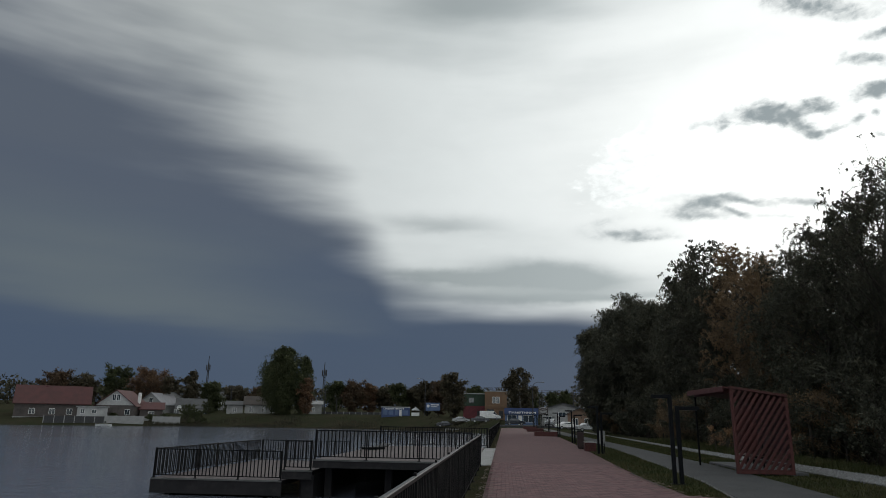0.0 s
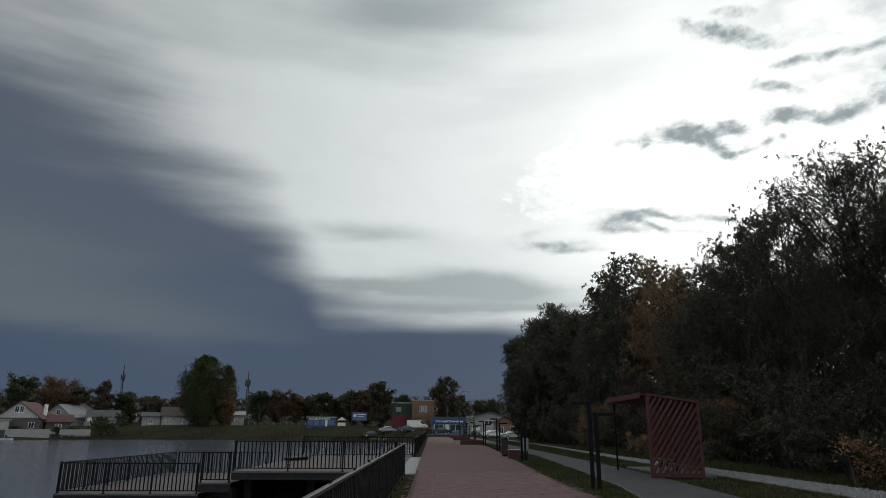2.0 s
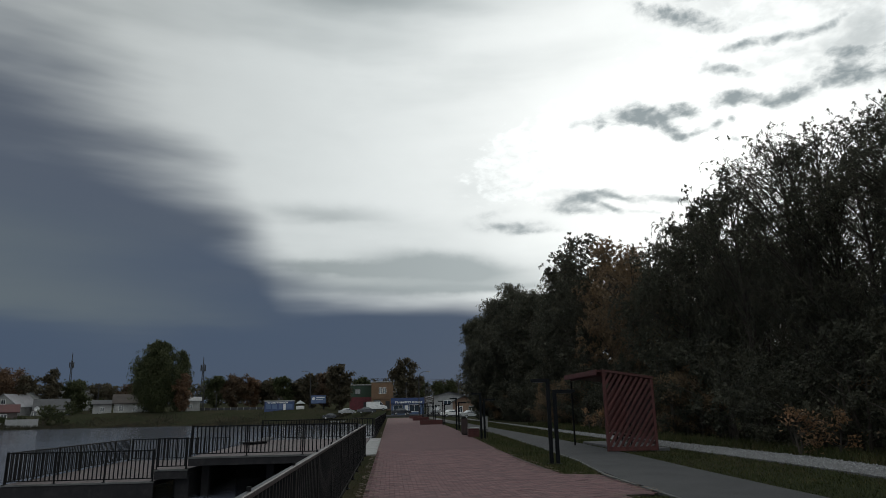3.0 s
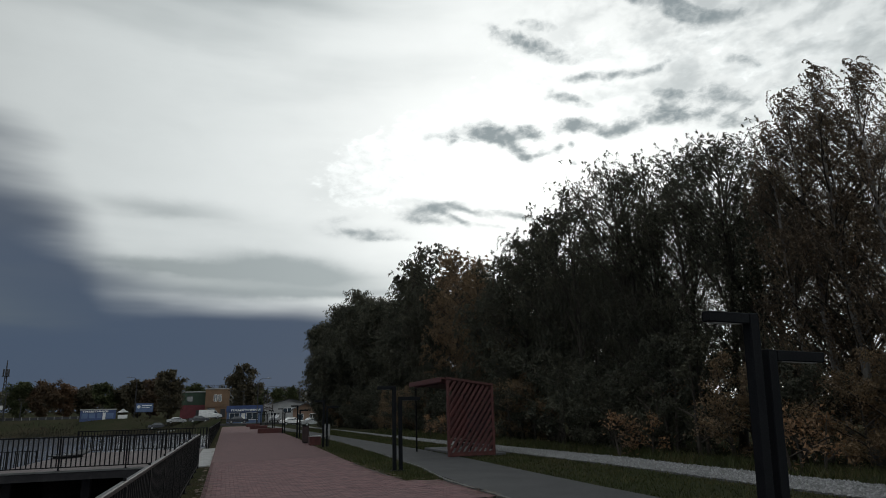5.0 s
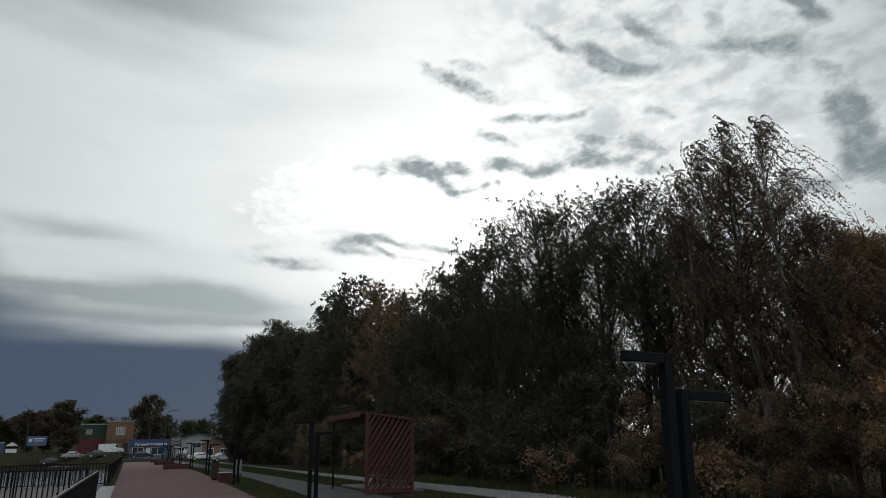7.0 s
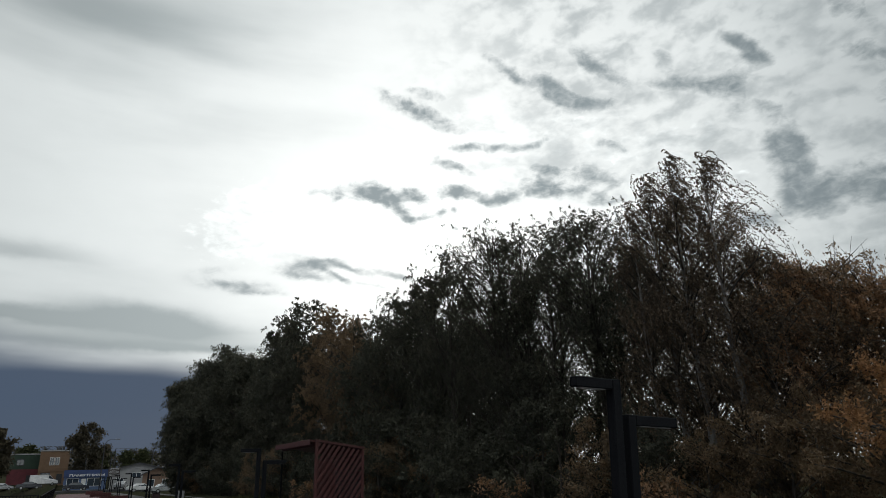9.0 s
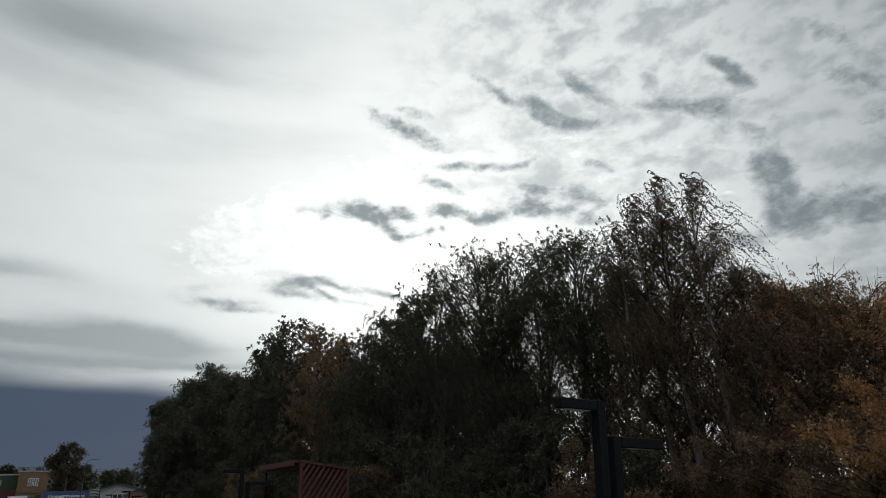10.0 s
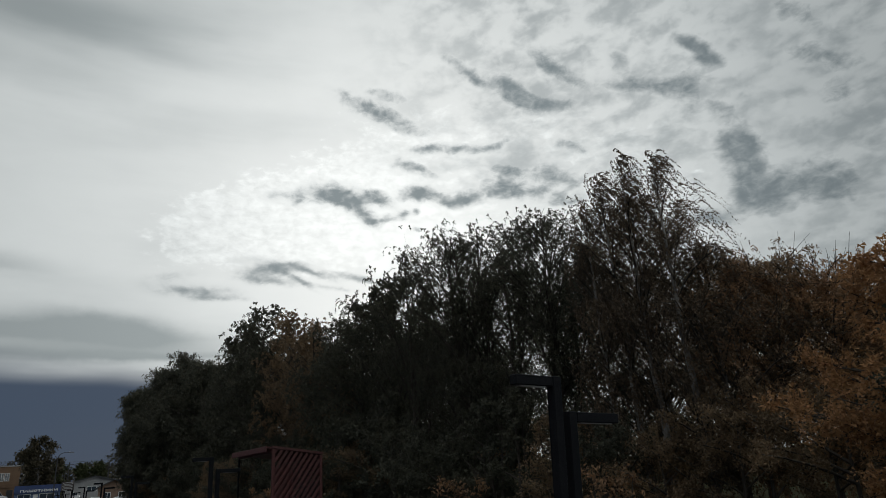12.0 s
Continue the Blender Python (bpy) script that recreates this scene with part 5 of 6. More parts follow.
def woods():
    """The wooded skyline behind the town: clumps of leaves heaped into uneven crowns."""
    r = np.random.RandomState(7)
    out = []
    for i in range(240):
        a = -62 + 100 * i / 240 + r.uniform(-0.3, 0.3)
        d = r.uniform(330, 430)
        x, y = at_az(a, d)
        h, w = r.uniform(9.5, 13.5), r.uniform(4, 7)
        n = 130
        p = r.normal(0, 1, (n, 3))
        p /= np.linalg.norm(p, axis=1)[:, None]
        p = p * np.array([w, w, h * 0.5]) * r.uniform(0.55, 1.05, n)[:, None] + np.array([x, y, ground_z(x, y) + h * 0.5])
        u, v = r.normal(0, 1, (n, 3)), r.normal(0, 1, (n, 3))
        s = r.uniform(0.6, 1.3, n)[:, None]
        u = u / np.linalg.norm(u, axis=1)[:, None] * s
        v = v / np.linalg.norm(v, axis=1)[:, None] * s * 0.7
        out.append(np.stack([p - u, p + v, p + u, p - v], 1).reshape(-1, 3))
    ob = part("distant_woods", fast_mesh("distant_woods", np.concatenate(out), 4, M_WOODS), M_WOODS)
    tagged(ob, "dark autumn woods along the skyline behind the town", "woods", "", "stuff")


woods()


def facing(x, y):
    """Turn about z that lets a thing's front look at the promenade's near end."""
    return math.degrees(math.atan2(-x, y))


def window(parent, x, y, z, w, h, frame=None, mullion=True):
    """A framed pane on a wall that faces -y."""
    wn = part("window", Geo().box(x - w / 2 - 0.09, x + w / 2 + 0.09, y - 0.05, y - 0.001, z - 0.09, z).box(x - w / 2 - 0.09, x + w / 2 + 0.09, y - 0.05, y - 0.001, z + h, z + h + 0.09)
              .box(x - w / 2 - 0.09, x - w / 2, y - 0.05, y - 0.001, z, z + h).box(x + w / 2, x + w / 2 + 0.09, y - 0.05, y - 0.001, z, z + h), frame or M_WHITE, parent)
    part("pane", Geo().box(x - w / 2, x + w / 2, y - 0.025, y - 0.002, z, z + h), M_GLASS, wn)
    if mullion:
        part("mullion", Geo().box(x - 0.035, x + 0.035, y - 0.045, y - 0.026, z, z + h), frame or M_WHITE, wn)
    return wn


def gable_roof(parent, w, d, z, rise, mat, over=0.5, along="y", thick=0.16):
    """A two-sided roof; its ridge runs along y (gable to the front) or along x."""
    for s in (-1, 1):
        if along == "y":
            e = s * (w / 2 + over)
            k = rise / (w / 2)
            pts = [(0.0, z + rise), (e, z - over * k), (e, z - over * k + thick), (0.0, z + rise + thick)]
            part("roof", Geo().extrude_y(pts if s < 0 else pts[::-1], -over, d + over), mat, parent)
        else:
            e = d / 2 + s * (d / 2 + over)
            k = rise / (d / 2)
            g = Geo()
            y0, y1 = d / 2, e
            zz0, zz1 = z + rise, z - over * k
            for x in (-w / 2 - over, w / 2 + over):
                g.v += [(x, y0, zz0), (x, y1, zz1), (x, y1, zz1 + thick), (x, y0, zz0 + thick)]
            g.f = [(0, 1, 2, 3), (7, 6, 5, 4), (0, 4, 5, 1), (1, 5, 6, 2), (2, 6, 7, 3), (3, 7, 4, 0)]
            part("roof", g, mat, parent)


def house(name, label, x, y, z, w, d, h, rise, wall, roof, windows, along="y", gable=None, turn=None, group="houses across the pond", chimney=None):
    hs = thing(name, label, "house", x, y, z - 0.2, facing(x, y) if turn is None else turn, group)
    h += 0.2
    part("wall", Geo().box(-w / 2, w / 2, 0, d, 0, h), wall, hs)
    g = Geo()
    if along == "y":
        g.extrude_y([(-w / 2, h + 0.002), (w / 2, h + 0.002), (0, h + rise - 0.004)], 0.0, d)
    else:
        n = 0
        g.v = [(-w / 2, 0, h + 0.002), (-w / 2, d, h + 0.002), (-w / 2, d / 2, h + rise), (w / 2, 0, h + 0.002), (w / 2, d, h + 0.002), (w / 2, d / 2, h + rise)]
        g.f = [(0, 2, 1), (3, 4, 5), (0, 3, 5, 2), (1, 2, 5, 4), (0, 1, 4, 3)]
    part("gable", g, gable or wall, hs)
    gable_roof(hs, w, d, h + 0.01, rise, roof, along=along)
    part("plinth", Geo().box(-w / 2 - 0.06, w / 2 + 0.06, -0.06, d + 0.06, -0.6, 0.45), M_GREYWALL, hs)
    for wx, wz, ww, wh in windows:
        window(hs, wx, 0.0, wz, ww, wh)
    if chimney:
        cx, cy, ch, cm = chimney
        part("chimney", Geo().box(cx - 0.35, cx + 0.35, cy - 0.35, cy + 0.35, h, h + ch, 0.03), cm, hs)
    return hs


# red-roofed house, its long wing, the white shed and garden walls at the water
house("house", "house with a dark red metal roof and white gable", -101.6, 166.5, 0.3, 10.0, 10.0, 3.4, 3.8, M_DIMWALL, M_ROOFRED, [(-3.2, 1.2, 1.2, 1.3), (3.2, 1.2, 1.2, 1.3), (-0.55, 4.9, 0.8, 1.4), (0.55, 4.9, 0.8, 1.4)], gable=M_DIMWHITE, chimney=(4.3, 4.5, 3.4, M_WHITE), turn=facing(-101.6, 166.5) - 22)
house("house", "long house wing under a dark red metal roof", -118.0, 165.0, 0.2, 17.0, 8.0, 4.0, 4.2, M_DIMWALL, M_ROOFRED, [(-4.5, 1.2, 1.2, 1.3), (0.0, 1.2, 1.2, 1.3), (4.0, 1.2, 1.2, 1.3)], along="x", chimney=(-2.0, 4.0, 4.2, M_DARKRED))
house("house", "low lean-to with a dark red roof", -94.0, 171.0, 0.3, 5.6, 6.0, 2.6, 1.6, M_DIMWALL, M_ROOFRED, [(0.0, 1.0, 1.3, 1.1)], along="x")
house("house", "grey house with a pale metal roof and a gable window", -104.0, 188.2, 1.0, 8.0, 11.0, 3.4, 3.2, M_GREYWALL, M_ROOFPALE, [(-2.6, 1.0, 1.1, 1.2), (2.0, 1.0, 1.1, 1.2), (0.0, 4.2, 1.0, 1.2)], gable=M_GREYWALL, turn=facing(-104.0, 188.2) - 30)
house("house", "white house with a long grey roof", -93.5, 192.5, 1.0, 8.0, 7.0, 2.6, 2.6, M_WHITEWALL, M_ROOFGREY, [(-4, 1.0, 1.1, 1.2), (0, 1.0, 1.1, 1.2), (4, 1.0, 1.1, 1.2)], along="x")
house("cottage", "low white cottage with blue-framed windows", -71.6, 192.2, 1.9, 9.6, 7.0, 3.0, 2.2, M_WHITEWALL, M_ROOFBROWN, [(-2.9, 0.95, 1.1, 1.5), (0.6, 0.95, 1.1, 1.5), (3.2, 0.95, 1.1, 1.5)], along="x")
house("cottage", "grey rendered annex of the white cottage", -78.7, 189.6, 1.8, 4.6, 6.0, 2.8, 1.0, M_GREYWALL, M_ROOFGREY, [(0.0, 1.0, 0.9, 1.0)], along="x")
house("garage", "small grey garage with a flat pale roof", -60.2, 206.4, 2.6, 5.5, 6.0, 2.8, 1.0, M_GREYWALL, M_CONCRETE, [(0, 0.9, 1.2, 1.0)], along="x")
house("house", "far white house with a grey roof", -110.0, 246.0, 4.2, 12.0, 8.0, 3.6, 2.4, M_WHITEWALL, M_ROOFGREY, [(-3, 1.0, 1.2, 1.3), (0, 1.0, 1.2, 1.3), (3, 1.0, 1.2, 1.3)], along="x")
house("house", "far grey house among trees", -124.0, 238.0, 4.0, 9.0, 8.0, 3.6, 2.6, M_GREYWALL, M_ROOFGREY, [(-2, 1.0, 1.2, 1.3), (2, 1.0, 1.2, 1.3)])
shed = thing("garden_shed", "low white shed with a flat pale roof at the water", "shed", -103.2, 159.5, 0.6, facing(-103.2, 159.5))
part("wall", Geo().box(-3.4, 3.4, 0, 4, -1.0, 2.4), M_WHITEWALL, shed)
part("roof", Geo().box(-3.8, 3.8, -0.4, 4.4, 2.402, 2.65, 0.02), M_CONCRETE, shed)
window(shed, 0.4, 0.0, 1.0, 1.0, 0.8)
window(shed, -2.2, 0.0, 0.9, 0.8, 1.0)


def fence(label, a, b, z, h, mat, panels):
    a, b = Vector(a), Vector(b)
    L = (b - a).length
    f = thing("garden_fence", label, "fence", a.x, a.y, z, math.degrees(math.atan2(b.y - a.y, b.x - a.x)), "garden fences")
    w = L / panels
    me = Geo().box(0.03, w - 0.03, -0.05, 0.05, -1.2, h, 0.01).mesh("panel", mat)
    pm = Geo().box(-0.09, 0.09, -0.09, 0.09, -1.2, h + 0.12, 0.02).mesh("fence_post", M_GREYWALL)
    for i in range(panels):
        part("panel", me, None, f, at=pose(i * w, 0, 0))
    for i in range(panels + 1):
        part("fence_post", pm, None, f, at=pose(i * w, 0, 0))


fence("pale slab fence at the water's edge", (-100.2, 161.2), (-92.2, 164.4), -1.0, 2.0, M_GREYWALL, 4)
fence("pale slab fence at the water's edge", (-90.6, 166.0), (-84.6, 168.6), -0.8, 1.8, M_GREYWALL, 3)
fence("dark board fence at the water's edge", (-112.0, 154.0), (-100.6, 160.9), -0.9, 1.7, M_FRAME, 6)
fence("dark board fence along the far street", (-66.0, 214.0), (-34.0, 214.0), 2.3, 0.9, M_FRAME, 16)
for k, (x, y) in enumerate(((-84.0, 170.6), (-81.5, 172.0), (-92.0, 168.0), (-66.0, 189.5), (-87.0, 178.0), (-85.0, 186.0), (-83.0, 194.0), (-100.5, 164.0), (-90.0, 172.0))):
    tree("garden_bush", "rounded dark garden bush by the fence", x, y, 3.4 if k < 2 or k in (4, 5, 6) else 1.8, 2.6 if k < 2 or k in (4, 5, 6) else 1.3, 1500, 0.3, M_SHADED_G, M_BARKD, 460 + k, category="shrub", droop=0.3, low=0.02, limbs=18, trunks=3, twigs=False)
# a pale satellite dish on the bush side, and an old boat at the landing
dish = thing("satellite_dish", "large white satellite dish on a pole", "satellite dish", -85.6, 169.4, -0.2, facing(-85.6, 169.4))
g = Geo()
rings = 5
for i in range(rings + 1):
    for k in range(16):
        t = 2 * math.pi * k / 16
        g.v.append((0.6 * i / rings * math.cos(t), -0.22 * (i / rings) ** 2 + 0.35, 3.6 + 0.6 * i / rings * math.sin(t)))
g.f = [(i * 16 + k, i * 16 + (k + 1) % 16, (i + 1) * 16 + (k + 1) % 16, (i + 1) * 16 + k) for i in range(rings) for k in range(16)]
part("reflector", g, M_WHITE, dish, "", True)
part("pole", Geo().tube([(0, 0.42, -0.6), (0, 0.42, 3.6)], [0.06, 0.06]), M_STEEL, dish)
boat = thing("rowing_boat", "small pale rowing boat at the bank", "boat", -98.6, 157.6, WATER_Z - 0.1, 20)
g = Geo()
sec = [(-1.8, 0.25), (-1.2, 0.6), (0, 0.75), (1.2, 0.55), (1.9, 0.04)]
for x, w in sec:
    g.v += [(x, -w, 0.55), (x, -w * 0.6, 0.05), (x, w * 0.6, 0.05), (x, w, 0.55), (x, w * 0.9, 0.5), (x, -w * 0.9, 0.5)]
g.f = [(i * 6 + k, i * 6 + (k + 1) % 6, i * 6 + 6 + (k + 1) % 6, i * 6 + 6 + k) for i in range(4) for k in range(6)] + [(5, 4, 3, 2, 1, 0), (24, 25, 26, 27, 28, 29)]
part("hull", g, M_WHITE, boat)
part("thwart", Geo().box(-0.15, 0.15, -0.62, 0.62, 0.502, 0.54), M_WOODPLAIN, boat)


# lattice masts
def mast(x, y, z, h, label):
    m = thing("radio_mast", label, "mast", x, y, z - 0.3, facing(x, y), "radio masts")
    for k in range(3):
        t = 2 * math.pi * k / 3
        part("leg", Geo().tube([(0.75 * math.cos(t), 0.75 * math.sin(t), 0), (0.25 * math.cos(t), 0.25 * math.sin(t), h * 0.86)], [0.17, 0.12], 5), M_MAST, m)
    g = Geo()
    for i in range(14):
        z0, z1 = h * 0.86 * i / 14, h * 0.86 * (i + 1) / 14
        for k in range(3):
            t0, t1 = 2 * math.pi * k / 3, 2 * math.pi * (k + 1) / 3
            r0, r1 = 0.75 - 0.5 * i / 14, 0.75 - 0.5 * (i + 1) / 14
            g.tube([(r0 * math.cos(t0), r0 * math.sin(t0), z0), (r1 * math.cos(t1), r1 * math.sin(t1), z1)], [0.07, 0.07], 4, cap=False)
    part("lattice", g, M_MAST, m)
    part("spire", Geo().tube([(0, 0, h * 0.86), (0, 0, h)], [0.20, 0.12], 5), M_MAST, m)
    for k in range(3):
        t = 2 * math.pi * k / 3 + 0.5
        part("antenna_panel", Geo().box(0.75 * math.cos(t) - 0.22, 0.75 * math.cos(t) + 0.22, 0.75 * math.sin(t) - 0.12, 0.75 * math.sin(t) + 0.12, h * 0.74, h * 0.74 + 2.0, 0.02), M_MAST, m)
    part("platform", Geo().tube([(0, 0, h * 0.73), (0, 0, h * 0.735)], [1.1, 1.1], 10), M_MAST, m)


mast(-126.4, 272.1, ground_z(-126.4, 272.1), 26.5 - ground_z(-126.4, 272.1), "grey lattice phone mast with antenna panels")
mast(-64.0, 231.3, ground_z(-64, 231.3), 20.8 - ground_z(-64, 231.3), "thin grey lattice mast behind the bank")


# utility poles and street lamps of the far street
def pole(x, y, h, label, arms=True):
    z = ground_z(x, y)
    p = thing("utility_pole", label, "utility pole", x, y, z - 0.2, facing(x, y), "utility poles")
    part("shaft", Geo().tube([(0, 0, 0), (0, 0, h)], [0.16, 0.11], 7), M_MAST, p)
    if arms:
        for k in (0.6, 1.2):
            part("crossarm", Geo().box(-0.9, 0.9, -0.06, 0.06, h - k, h - k + 0.12), M_FRAME, p)


for x, y, h in ((10.2, 179.7, 8.6), (9.6, 205, 8.0), (-82.0, 194.0, 8.5), (-56.0, 205.0, 8.0), (-84.5, 246, 9.5), (-52.5, 206, 5.0), (17.0, 165, 8.0)):
    pole(x, y, h, "grey wooden utility pole in the far street", h > 6)


def street_lamp(x, y, h, reach, label):
    z = ground_z(x, y)
    p = thing("street_lamp", label, "street lamp", x, y, z - 0.2, 0, "street lamps of the far street")
    part("shaft", Geo().tube([(0, 0, 0), (0, 0, h * 0.9)], [0.13, 0.08], 8), M_MAST, p)
    part("arm", Geo().tube([(0, 0, h * 0.9), (reach * 0.2, 0, h * 0.97), (reach * 0.55, 0, h), (reach, 0, h)], [0.07, 0.06, 0.05, 0.05], 6), M_MAST, p)
    part("head", Geo().box(reach - 0.1, reach + 0.75, -0.16, 0.16, h - 0.06, h + 0.08, 0.03) if reach > 0 else Geo().box(reach - 0.75, reach + 0.1, -0.16, 0.16, h - 0.06, h + 0.08, 0.03), M_CONCRETE, p)


street_lamp(6.2, 145.0, 9.6, 1.8, "tall grey street lamp with a curved arm")
street_lamp(-22.0, 185.0, 10.4, -1.6, "grey street lamp leaning over the far street")
street_lamp(9.3, 176.0, 7.4, -1.2, "grey street lamp behind the kiosk")
# wires between the poles
for k, (z0, dx) in enumerate(((8.4, -0.8), (8.4, 0.8), (7.8, 0.0))):
    g = Geo()
    a, b = Vector((10.2 + dx, 179.7, ground_z(10.2, 179.7) + z0)), Vector((40 + dx, 150, 9.6 + 0.2 * k))
    g.tube([a.lerp(b, t) - Vector((0, 0, 1.2 * t * (1 - t))) for t in np.linspace(0, 1, 9)], [0.03] * 9, 3)
    tagged(part("power_line", g, M_FRAME), "thin dark power line above the street", "cable", "power lines")


# ---------------------------------------------------------------- shops, kiosks and signs of the far street
def text(parent, name, body, x, y, z, size, mat, width=None):
    c = bpy.data.curves.new(name, "FONT")
    c.body, c.size, c.extrude, c.align_x, c.align_y = body, size, 0.02, "CENTER", "CENTER"
    c.resolution_u, c.offset = 2, 0.02
    tmp = bpy.data.objects.new(name, c)
    scene.collection.objects.link(tmp)
    me = bpy.data.meshes.new_from_object(tmp.evaluated_get(bpy.context.evaluated_depsgraph_get()))
    bpy.data.objects.remove(tmp)
    me.materials.clear()
    me.materials.append(mat)
    ob = part(name, me, None, parent)
    xs_ = [v.co.x for v in me.vertices]
    sx = width / max(max(xs_) - min(xs_), 1e-3) if width else 1.0
    ob.matrix_basis = pose(x, y, z, 90, 0, 0) @ Matrix.Diagonal((sx, 1, 1, 1))
    return ob


def block(name, label, cat, x, y, w, d, h, wall, turn=None, sink=0.4):
    z = ground_z(x, y)
    b = thing(name, label, cat, x, y, z, facing(x, y) if turn is None else turn, "shops of the far street")
    part("wall", Geo().box(-w / 2, w / 2, 0, d, -sink, h), wall, b)
    part("parapet", Geo().box(-w / 2 - 0.12, w / 2 + 0.12, -0.12, d + 0.12, h + 0.002, h + 0.28, 0.03), M_GREYWALL, b)
    return b


yb = block("shop_building", "two-storey ochre brick shop with rooftop letters", "shop", -2.3, 190.0, 6.2, 9, 7.4, M_YELLOWWALL)
window(yb, -0.5, 0.0, 4.3, 0.8, 1.6)
window(yb, 0.6, 0.0, 4.3, 0.8, 1.6)
part("sign_band", Geo().box(-3.0, 3.0, -0.12, -0.002, 2.7, 3.6, 0.02), M_YELLOWWALL, yb)
window(yb, -1.5, 0.0, 0.8, 1.8, 1.6, M_FRAME)
part("door", Geo().box(0.9, 2.1, -0.06, -0.002, 0.0, 2.2, 0.01), M_FRAME, yb)
text(yb, "rooftop_letters", "ООО ЭЛЕКТ", -0.2, -0.1, 8.15, 1.05, M_FRAME, 5.4)
part("sign_frame", Geo().box(-3.1, 3.1, 0.05, 0.10, 7.62, 7.70).box(-3.0, -2.94, 0.05, 0.10, 7.4, 8.7).box(2.94, 3.0, 0.05, 0.10, 7.4, 8.7), M_FRAME, yb)
gb = block("shop_building", "green-clad building with a maroon ground floor", "shop", -8.4, 197.0, 7.0, 9, 7.0, M_GREENCLAD)
part("ground_floor", Geo().box(-3.55, 3.55, -0.14, -0.004, 0.0, 3.6, 0.01), M_DARKRED, gb)
window(gb, -1.2, 0.0, 4.6, 1.4, 1.3, M_FRAME)
part("door", Geo().box(0.5, 1.7, -0.19, -0.142, 0.0, 2.2, 0.01), M_FRAME, gb)
bk = block("kiosk", "blue kiosk with a white lettered sign band", "kiosk", 4.0, 155.0, 7.6, 4, 3.3, M_BLUE_L)
part("awning", Geo().extrude_y([(-3.9, 2.35), (3.9, 2.35), (3.9, 3.75), (-3.9, 3.75)], -0.35, -0.13), M_BLUE, bk, "deep blue sign board")
text(bk, "sign_letters", "ПАМЯТНИКИ", 0.2, -0.37, 2.72, 0.56, M_WHITE, 6.2)
window(bk, -2.2, 0.0, 0.7, 2.0, 1.4, M_WHITE)
window(bk, 1.6, 0.0, 0.7, 2.4, 1.4, M_WHITE)
part("door", Geo().box(-0.7, 0.1, -0.05, -0.002, 0.0, 2.1, 0.01), M_WHITE, bk)
k1 = block("kiosk", "long blue kiosk with pale posters on the far bank", "kiosk", -29.8, 182.6, 7.8, 3.5, 2.3, M_BLUE)
text(k1, "sign_letters", "ПАМЯТНИКИ", -0.6, -0.14, 1.98, 0.5, M_WHITE, 5.5)
for px, pw in ((-2.9, 1.3), (-1.3, 1.3), (0.3, 1.0), (2.6, 1.6)):
    part("poster", Geo().box(px - pw / 2, px + pw / 2, -0.05, -0.002, 0.4, 1.6, 0.01), M_BLUE_L, k1)
part("door", Geo().box(1.0, 1.65, -0.06, -0.002, 0.0, 1.7, 0.01), M_WHITE, k1)
tent = thing("market_tent", "small white market tent beside the kiosk", "tent", -24.4, 183.4, ground_z(-24.4, 183.4), facing(-24.4, 183.4))
part("canopy", Geo().extrude_y([(-1.3, 1.5), (1.3, 1.5), (0, 2.4)], 0, 2.2), M_WHITE, tent)
for px in (-1.2, 1.2):
    part("pole", Geo().tube([(px, 0.05, 0), (px, 0.05, 1.5)], [0.03, 0.03]), M_STEEL, tent)
part("stall", Geo().box(-1.1, 1.1, 0.2, 1.4, 0, 0.9, 0.02), M_WHITE, tent)
bb = thing("billboard", "pale blue billboard on two posts", "billboard", -19.4, 182.0, ground_z(-19.4, 182.0), facing(-19.4, 182))
part("board", Geo().box(-2.0, 2.0, -0.08, 0.08, 1.4, 3.6, 0.02), M_BLUE, bb)
part("poster", Geo().box(-1.9, 1.9, -0.10, -0.082, 1.5, 3.5), M_BLUE_L, bb)
part("writing_bar", Geo().box(-0.6, 1.6, -0.112, -0.101, 2.9, 3.15).box(-0.6, 1.2, -0.112, -0.101, 2.45, 2.6), M_WHITE, bb, "unreadable white lines of writing")
part("emblem", Geo().tube([(-1.3, -0.115, 2.7), (-1.3, -0.101, 2.7)], [0.4, 0.4], 12), M_WHITE, bb)
for px in (-1.4, 1.4):
    part("post", Geo().box(px - 0.08, px + 0.08, -0.07, 0.07, -0.3, 1.398), M_STEEL, bb)
hall = house("hall", "white-grey hall with a low gable roof", 13.6, 154.3, ground_z(13.6, 154.3), 10.5, 16, 3.6, 1.3, M_GREYWALL, M_ROOFGREY, [(-3.4, 1.0, 1.2, 1.2), (-0.4, 2.4, 1.6, 0.8)], group="shops of the far street")
hz = thing("notice_board", "framed wall sign with looped ornament", "sign", 8.2, 141.5, ground_z(8.2, 141.5), 0)
part("board", Geo().box(-1.0, 1.0, -0.05, 0.05, 2.6, 4.2, 0.02), M_DIMWALL, hz)
for k in range(3):
    part("ornament", Geo().tube([(0.8 * math.cos(t), -0.06, 2.9 + 0.5 * k + 0.16 * math.sin(t)) for t in np.linspace(0, 2 * math.pi, 13)], [0.05] * 13, 5), M_DIMWHITE, hz)
for px in (-0.7, 0.7):
    part("post", Geo().box(px - 0.06, px + 0.06, -0.04, 0.04, -0.2, 2.598), M_STEEL, hz)
house("house", "small tan brick house by the car park", 15.0, 134.0, ground_z(15, 134), 5.0, 7, 2.9, 1.2, M_BROWNWALL, M_ROOFGREY, [(-1.0, 1.0, 0.9, 1.2), (1.3, 1.0, 0.9, 1.2)], group="shops of the far street")


